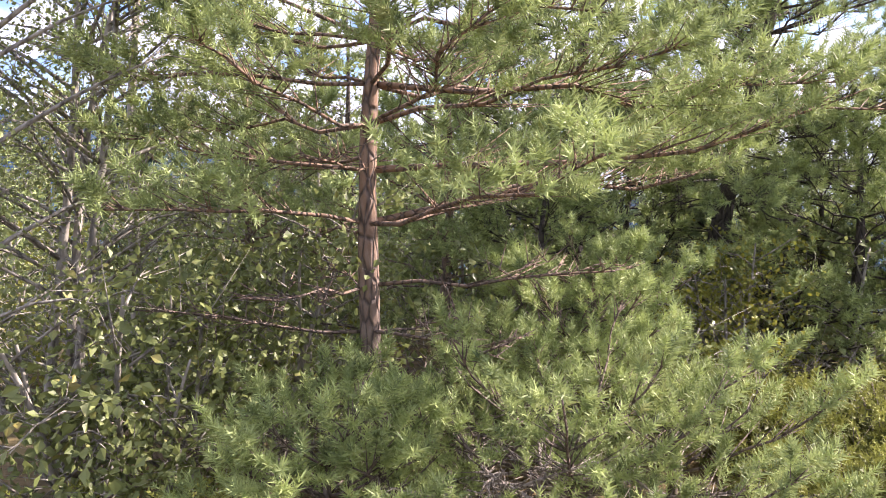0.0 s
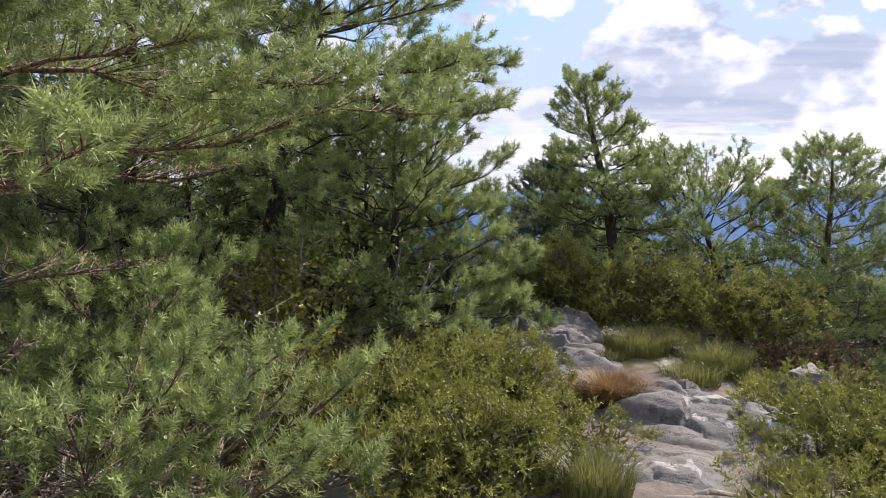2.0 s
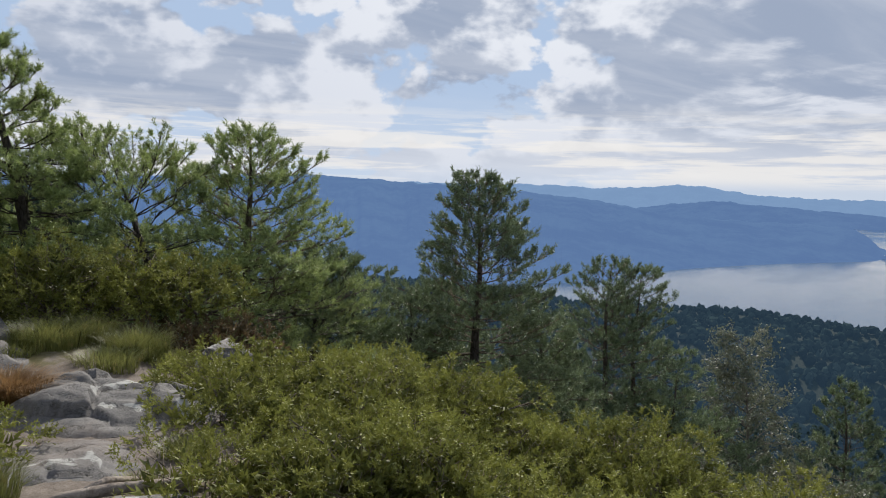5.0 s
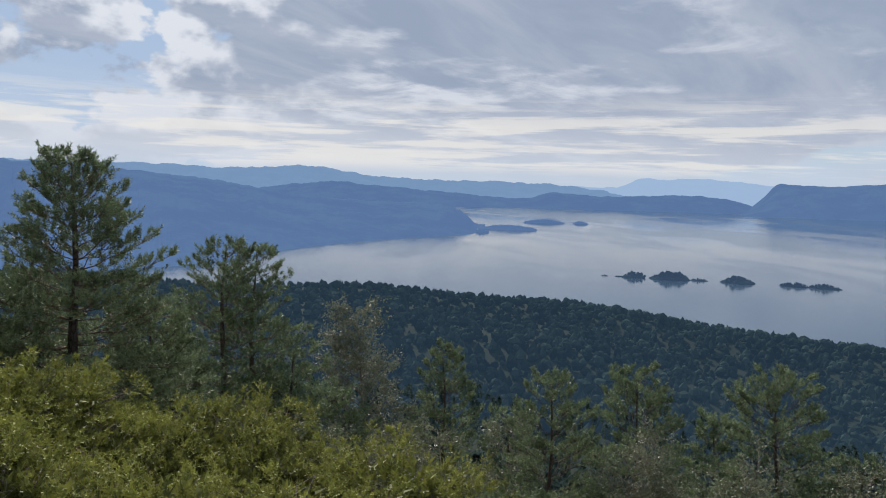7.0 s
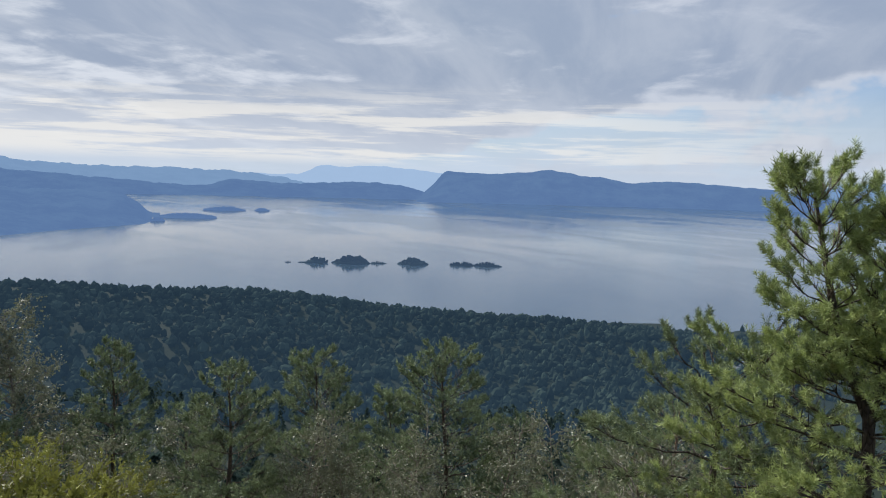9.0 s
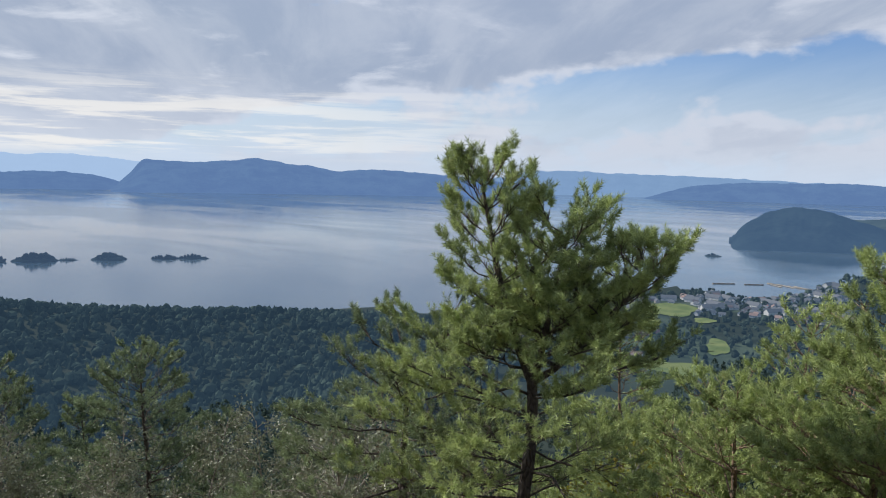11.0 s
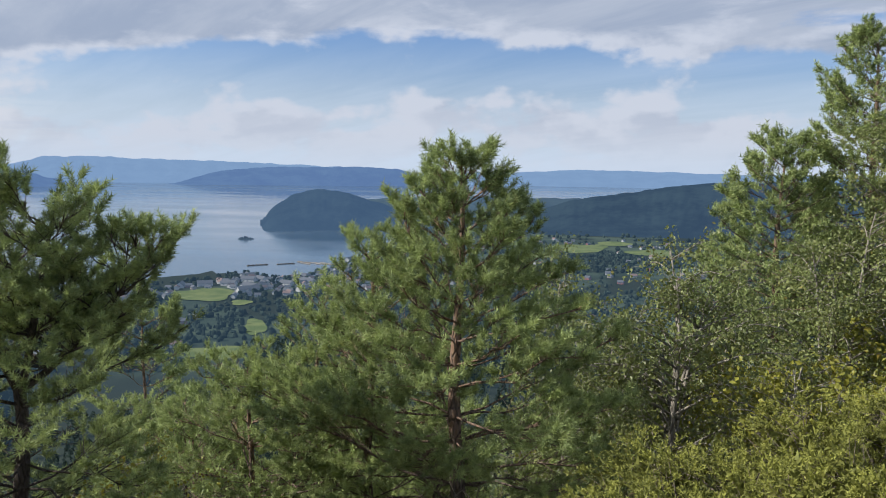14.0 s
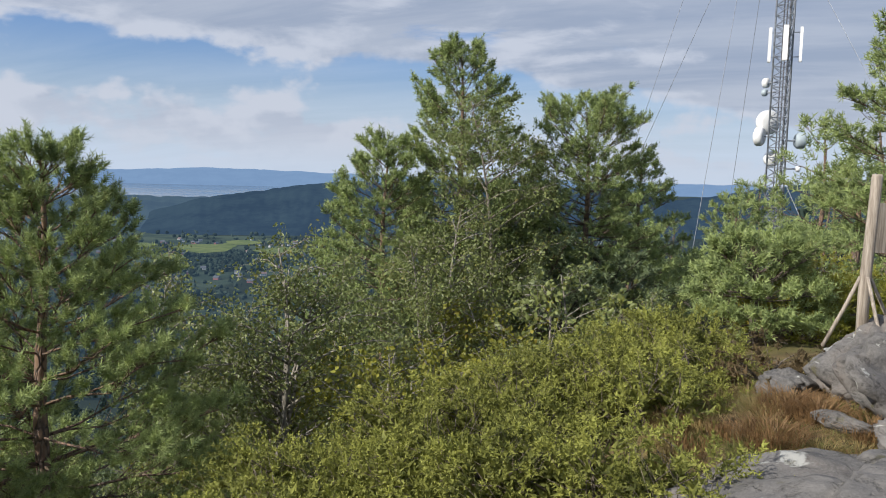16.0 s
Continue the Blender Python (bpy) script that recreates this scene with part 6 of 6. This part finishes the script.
# The lattice mast and its aerials.
MAST_B, MAST_D = 213.6, 45.0
mast = tagged(new("radio_mast"), "tall guyed steel lattice mast with white dish aerials", "mast")
mast_foot = away(MAST_B, MAST_D, gz(MAST_B, MAST_D) - 0.2)
mast.location = mast_foot
MH = 36.0
legs = [away(MAST_B + a, 0.52) for a in (20, 140, 260)]
for q in legs:
    s = Shape()
    add_tube(s, [(q.x, q.y, -0.3), (q.x, q.y, MH)], [0.045, 0.045], 6)
    part("leg", s.mesh("leg", STEEL, True), mast)
s = Shape()
z = 0.0
while z < MH - 0.5:
    for i in range(3):
        a, b = legs[i], legs[(i + 1) % 3]
        add_tube(s, [(a.x, a.y, z), (b.x, b.y, z + 0.5)], [0.02, 0.02], 4)
        add_tube(s, [(a.x, a.y, z), (b.x, b.y, z)], [0.018, 0.018], 4)
        add_tube(s, [(b.x, b.y, z), (a.x, a.y, z + 0.5)], [0.014, 0.014], 4)
    z += 0.5
tagged(part("lattice_brace", s.mesh("lattice_brace", STEEL), mast), kind="stuff")
s = Shape()
for i in range(5):
    q = away(MAST_B + 60 * i, 0.16)
    add_tube(s, [(q.x, q.y, 0), (q.x, q.y, MH)], [0.03, 0.03], 5)
tagged(part("feeder_cable", s.mesh("feeder_cable", ROOF_DARK), mast), kind="stuff")


def dish(z, bearing, out, radius, depth, mat, label):
    """A drum aerial with a domed cover, facing a bearing."""
    s = Shape()
    prof = [(0.0, radius * 0.75), (depth * 0.25, radius), (depth * 0.8, radius), (depth * 0.92, radius * 0.9), (depth * 1.1, radius * 0.5), (depth * 1.15, 0.02)]
    c = away(bearing, out)
    f = away(bearing, 1.0)
    add_tube(s, [(c.x + f.x * t, c.y + f.y * t, z) for t, _ in prof], [w for _, w in prof], 20)
    d = part("dish_aerial", s.mesh("dish_aerial", mat, True), mast, label)
    s = Shape()
    add_tube(s, [(f.x * 0.3, f.y * 0.3, z), (c.x, c.y, z)], [0.05, 0.05], 6)
    part("bracket", s.mesh("bracket", STEEL), d)


F = mast_foot.z
LEFT, RIGHT, HERE = MAST_B - 90, MAST_B + 90, MAST_B + 180
dish(4.85 - F, LEFT + 55, 0.75, 0.62, 0.5, WHITE_PLASTIC, "large white drum dish")
dish(4.1 - F, LEFT + 15, 0.75, 0.48, 0.45, WHITE_PLASTIC, "white dish with domed cover")
dish(3.0 - F, LEFT + 70, 0.7, 0.40, 0.35, WHITE_PLASTIC, "white dish with domed cover")
dish(6.8 - F, LEFT + 30, 0.75, 0.25, 0.3, WHITE_PLASTIC, "small white dish")
dish(6.3 - F, LEFT + 20, 0.75, 0.18, 0.25, GREY_PLASTIC, "small grey dish")
dish(3.9 - F, RIGHT - 15, 0.75, 0.40, 0.5, GREY_PLASTIC, "grey drum dish")
dish(2.5 - F, RIGHT - 10, 0.85, 0.15, 0.2, WHITE_PLASTIC, "small white dish")
for k, q in enumerate((LEFT - 5, HERE, RIGHT)):
    bm = bmesh.new()
    bmesh.ops.create_cube(bm, size=1.0)
    bmesh.ops.scale(bm, vec=(0.24, 0.14, 1.7), verts=bm.verts)
    bmesh.ops.bevel(bm, geom=bm.edges[:], offset=0.04, segments=2)
    ob = part("panel_aerial", bm_mesh("panel_aerial", bm, WHITE_PLASTIC), mast, "tall white panel aerial")
    c = away(q, 0.72)
    ob.matrix_basis = Matrix.Translation((c.x, c.y, 8.6 - F)) @ pose(0, 0, 0, 0, 0, -q)
    for dz in (-0.6, 0.6):
        s = Shape()
        add_tube(s, [(c.x * 0.4, c.y * 0.4, 8.6 - F + dz), (c.x, c.y, 8.6 - F + dz)], [0.025, 0.025], 5)
        part("bracket", s.mesh("bracket", STEEL), mast)
for top_z, b, d in ((32, 208.2, 38), (27, 210.3, 52), (29, 200.0, 36), (14, 226.0, 40), (2.6, 210.8, 40), (2.6, 217.5, 40), (20, 196.0, 60)):
    e = away(b, d, gz(b, d) - 0.1) - mast_foot
    t = Vector((0, 0, top_z - F))
    m = (e + t) * 0.5 + Vector((0, 0, -0.25))
    s = Shape()
    add_tube(s, [tuple(t), tuple(m), tuple(e)], [0.014, 0.014, 0.014], 5)
    part("guy_wire", s.mesh("guy_wire", STEEL), mast)


# The town by the bay.
def gable_house(w, l, h, wall, roof):
    house = tagged(new("house"), "small house with a pitched roof in the town by the bay", "house", "houses by the bay")
    s = Shape()
    x, y = w / 2, l / 2
    s.add([(-x, -y, -1), (x, -y, -1), (x, y, -1), (-x, y, -1), (-x, -y, h), (x, -y, h), (x, y, h), (-x, y, h), (0, -y, h + w * 0.38), (0, y, h + w * 0.38)],
          [(0, 1, 5), (0, 5, 4), (1, 2, 6), (1, 6, 5), (2, 3, 7), (2, 7, 6), (3, 0, 4), (3, 4, 7), (4, 5, 8), (6, 7, 9)])
    part("wall", s.mesh("wall", wall), house)
    s = Shape()
    o, t = 0.25, 0.12
    for sx in (-1, 1):
        a, b = (sx * (x + o), h - o * 0.76), (0.0, h + w * 0.38 + t * 0.3)
        v = []
        for yy in (-y - o, y + o):
            v += [(a[0], yy, a[1]), (b[0], yy, b[1]), (b[0], yy, b[1] + t), (a[0], yy, a[1] + t)]
        s.add(v, [(0, 1, 2), (0, 2, 3), (4, 6, 5), (4, 7, 6), (0, 4, 5), (0, 5, 1), (3, 2, 6), (3, 6, 7), (0, 3, 7), (0, 7, 4), (1, 5, 6), (1, 6, 2)])
    part("roof", s.mesh("roof", roof), house)
    for i in range(3):
        s = Shape()
        yy = -y + l * (i + 0.7) / 3.4
        s.add([(x + 0.02, yy, 0.4), (x + 0.02, yy + 0.5, 0.4), (x + 0.02, yy + 0.5, 1.1), (x + 0.02, yy, 1.1)], [(0, 1, 2), (0, 2, 3)])
        part("window", s.mesh("window", ROOF_FAR), house)
    return house


r = np.random.RandomState(7)
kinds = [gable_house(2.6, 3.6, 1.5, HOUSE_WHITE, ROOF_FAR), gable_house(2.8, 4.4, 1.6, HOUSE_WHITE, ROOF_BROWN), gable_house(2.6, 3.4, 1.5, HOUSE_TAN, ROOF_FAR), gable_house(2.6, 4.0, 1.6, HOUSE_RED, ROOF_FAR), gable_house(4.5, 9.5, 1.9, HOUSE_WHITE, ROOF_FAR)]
made = 0
while made < 330:
    if made < 210:
        b, d = r.uniform(143.5, 161), r.uniform(480, 680)
    elif made < 300:
        b, d = r.uniform(163, 184), r.uniform(520, 900)
    else:
        b, d = r.uniform(133, 150), r.uniform(330, 560)
    if gz(b, d) < WATER + 1.2 or in_meadow(b, d, 12.0):
        continue
    m = Matrix.Translation(spot(b, d)) @ pose(0, 0, 0, 0, 0, r.uniform(0, 180))
    if made < 5:
        kinds[made].matrix_world = m
    else:
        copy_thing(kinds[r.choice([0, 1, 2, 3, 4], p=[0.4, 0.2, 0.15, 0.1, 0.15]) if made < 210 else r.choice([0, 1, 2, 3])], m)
    made += 1


def breakwater(b0, d0, b1, d1, w):
    s = Shape()
    a, b = away(b0, d0, WATER), away(b1, d1, WATER)
    n = 14
    pts = [tuple(a.lerp(b, i / (n - 1)) + Vector((0, 0, 0.1))) for i in range(n)]
    add_tube(s, pts, [w * (0.8 + 0.3 * math.sin(i * 2.3)) for i in range(n)], 6)
    tagged(new("breakwater", s.mesh("breakwater", ROCK, True)), "long stone breakwater in the harbour", "breakwater", "harbour breakwaters")


breakwater(152.6, 655, 154.0, 662, 0.9)
breakwater(154.6, 662, 155.8, 668, 0.8)
breakwater(156.0, 680, 158.8, 655, 0.9)
for k in range(3):
    s = Shape()
    a, b = away(156.2 + k * 0.7, 672, WATER + 0.3), away(156.9 + k * 0.7, 660, WATER + 0.3)
    add_tube(s, [tuple(a), tuple(b)], [0.35, 0.35], 4)
    tagged(new("jetty", s.mesh("jetty", HOUSE_TAN)), "pale floating jetty in the marina", "jetty", "marina jetties")
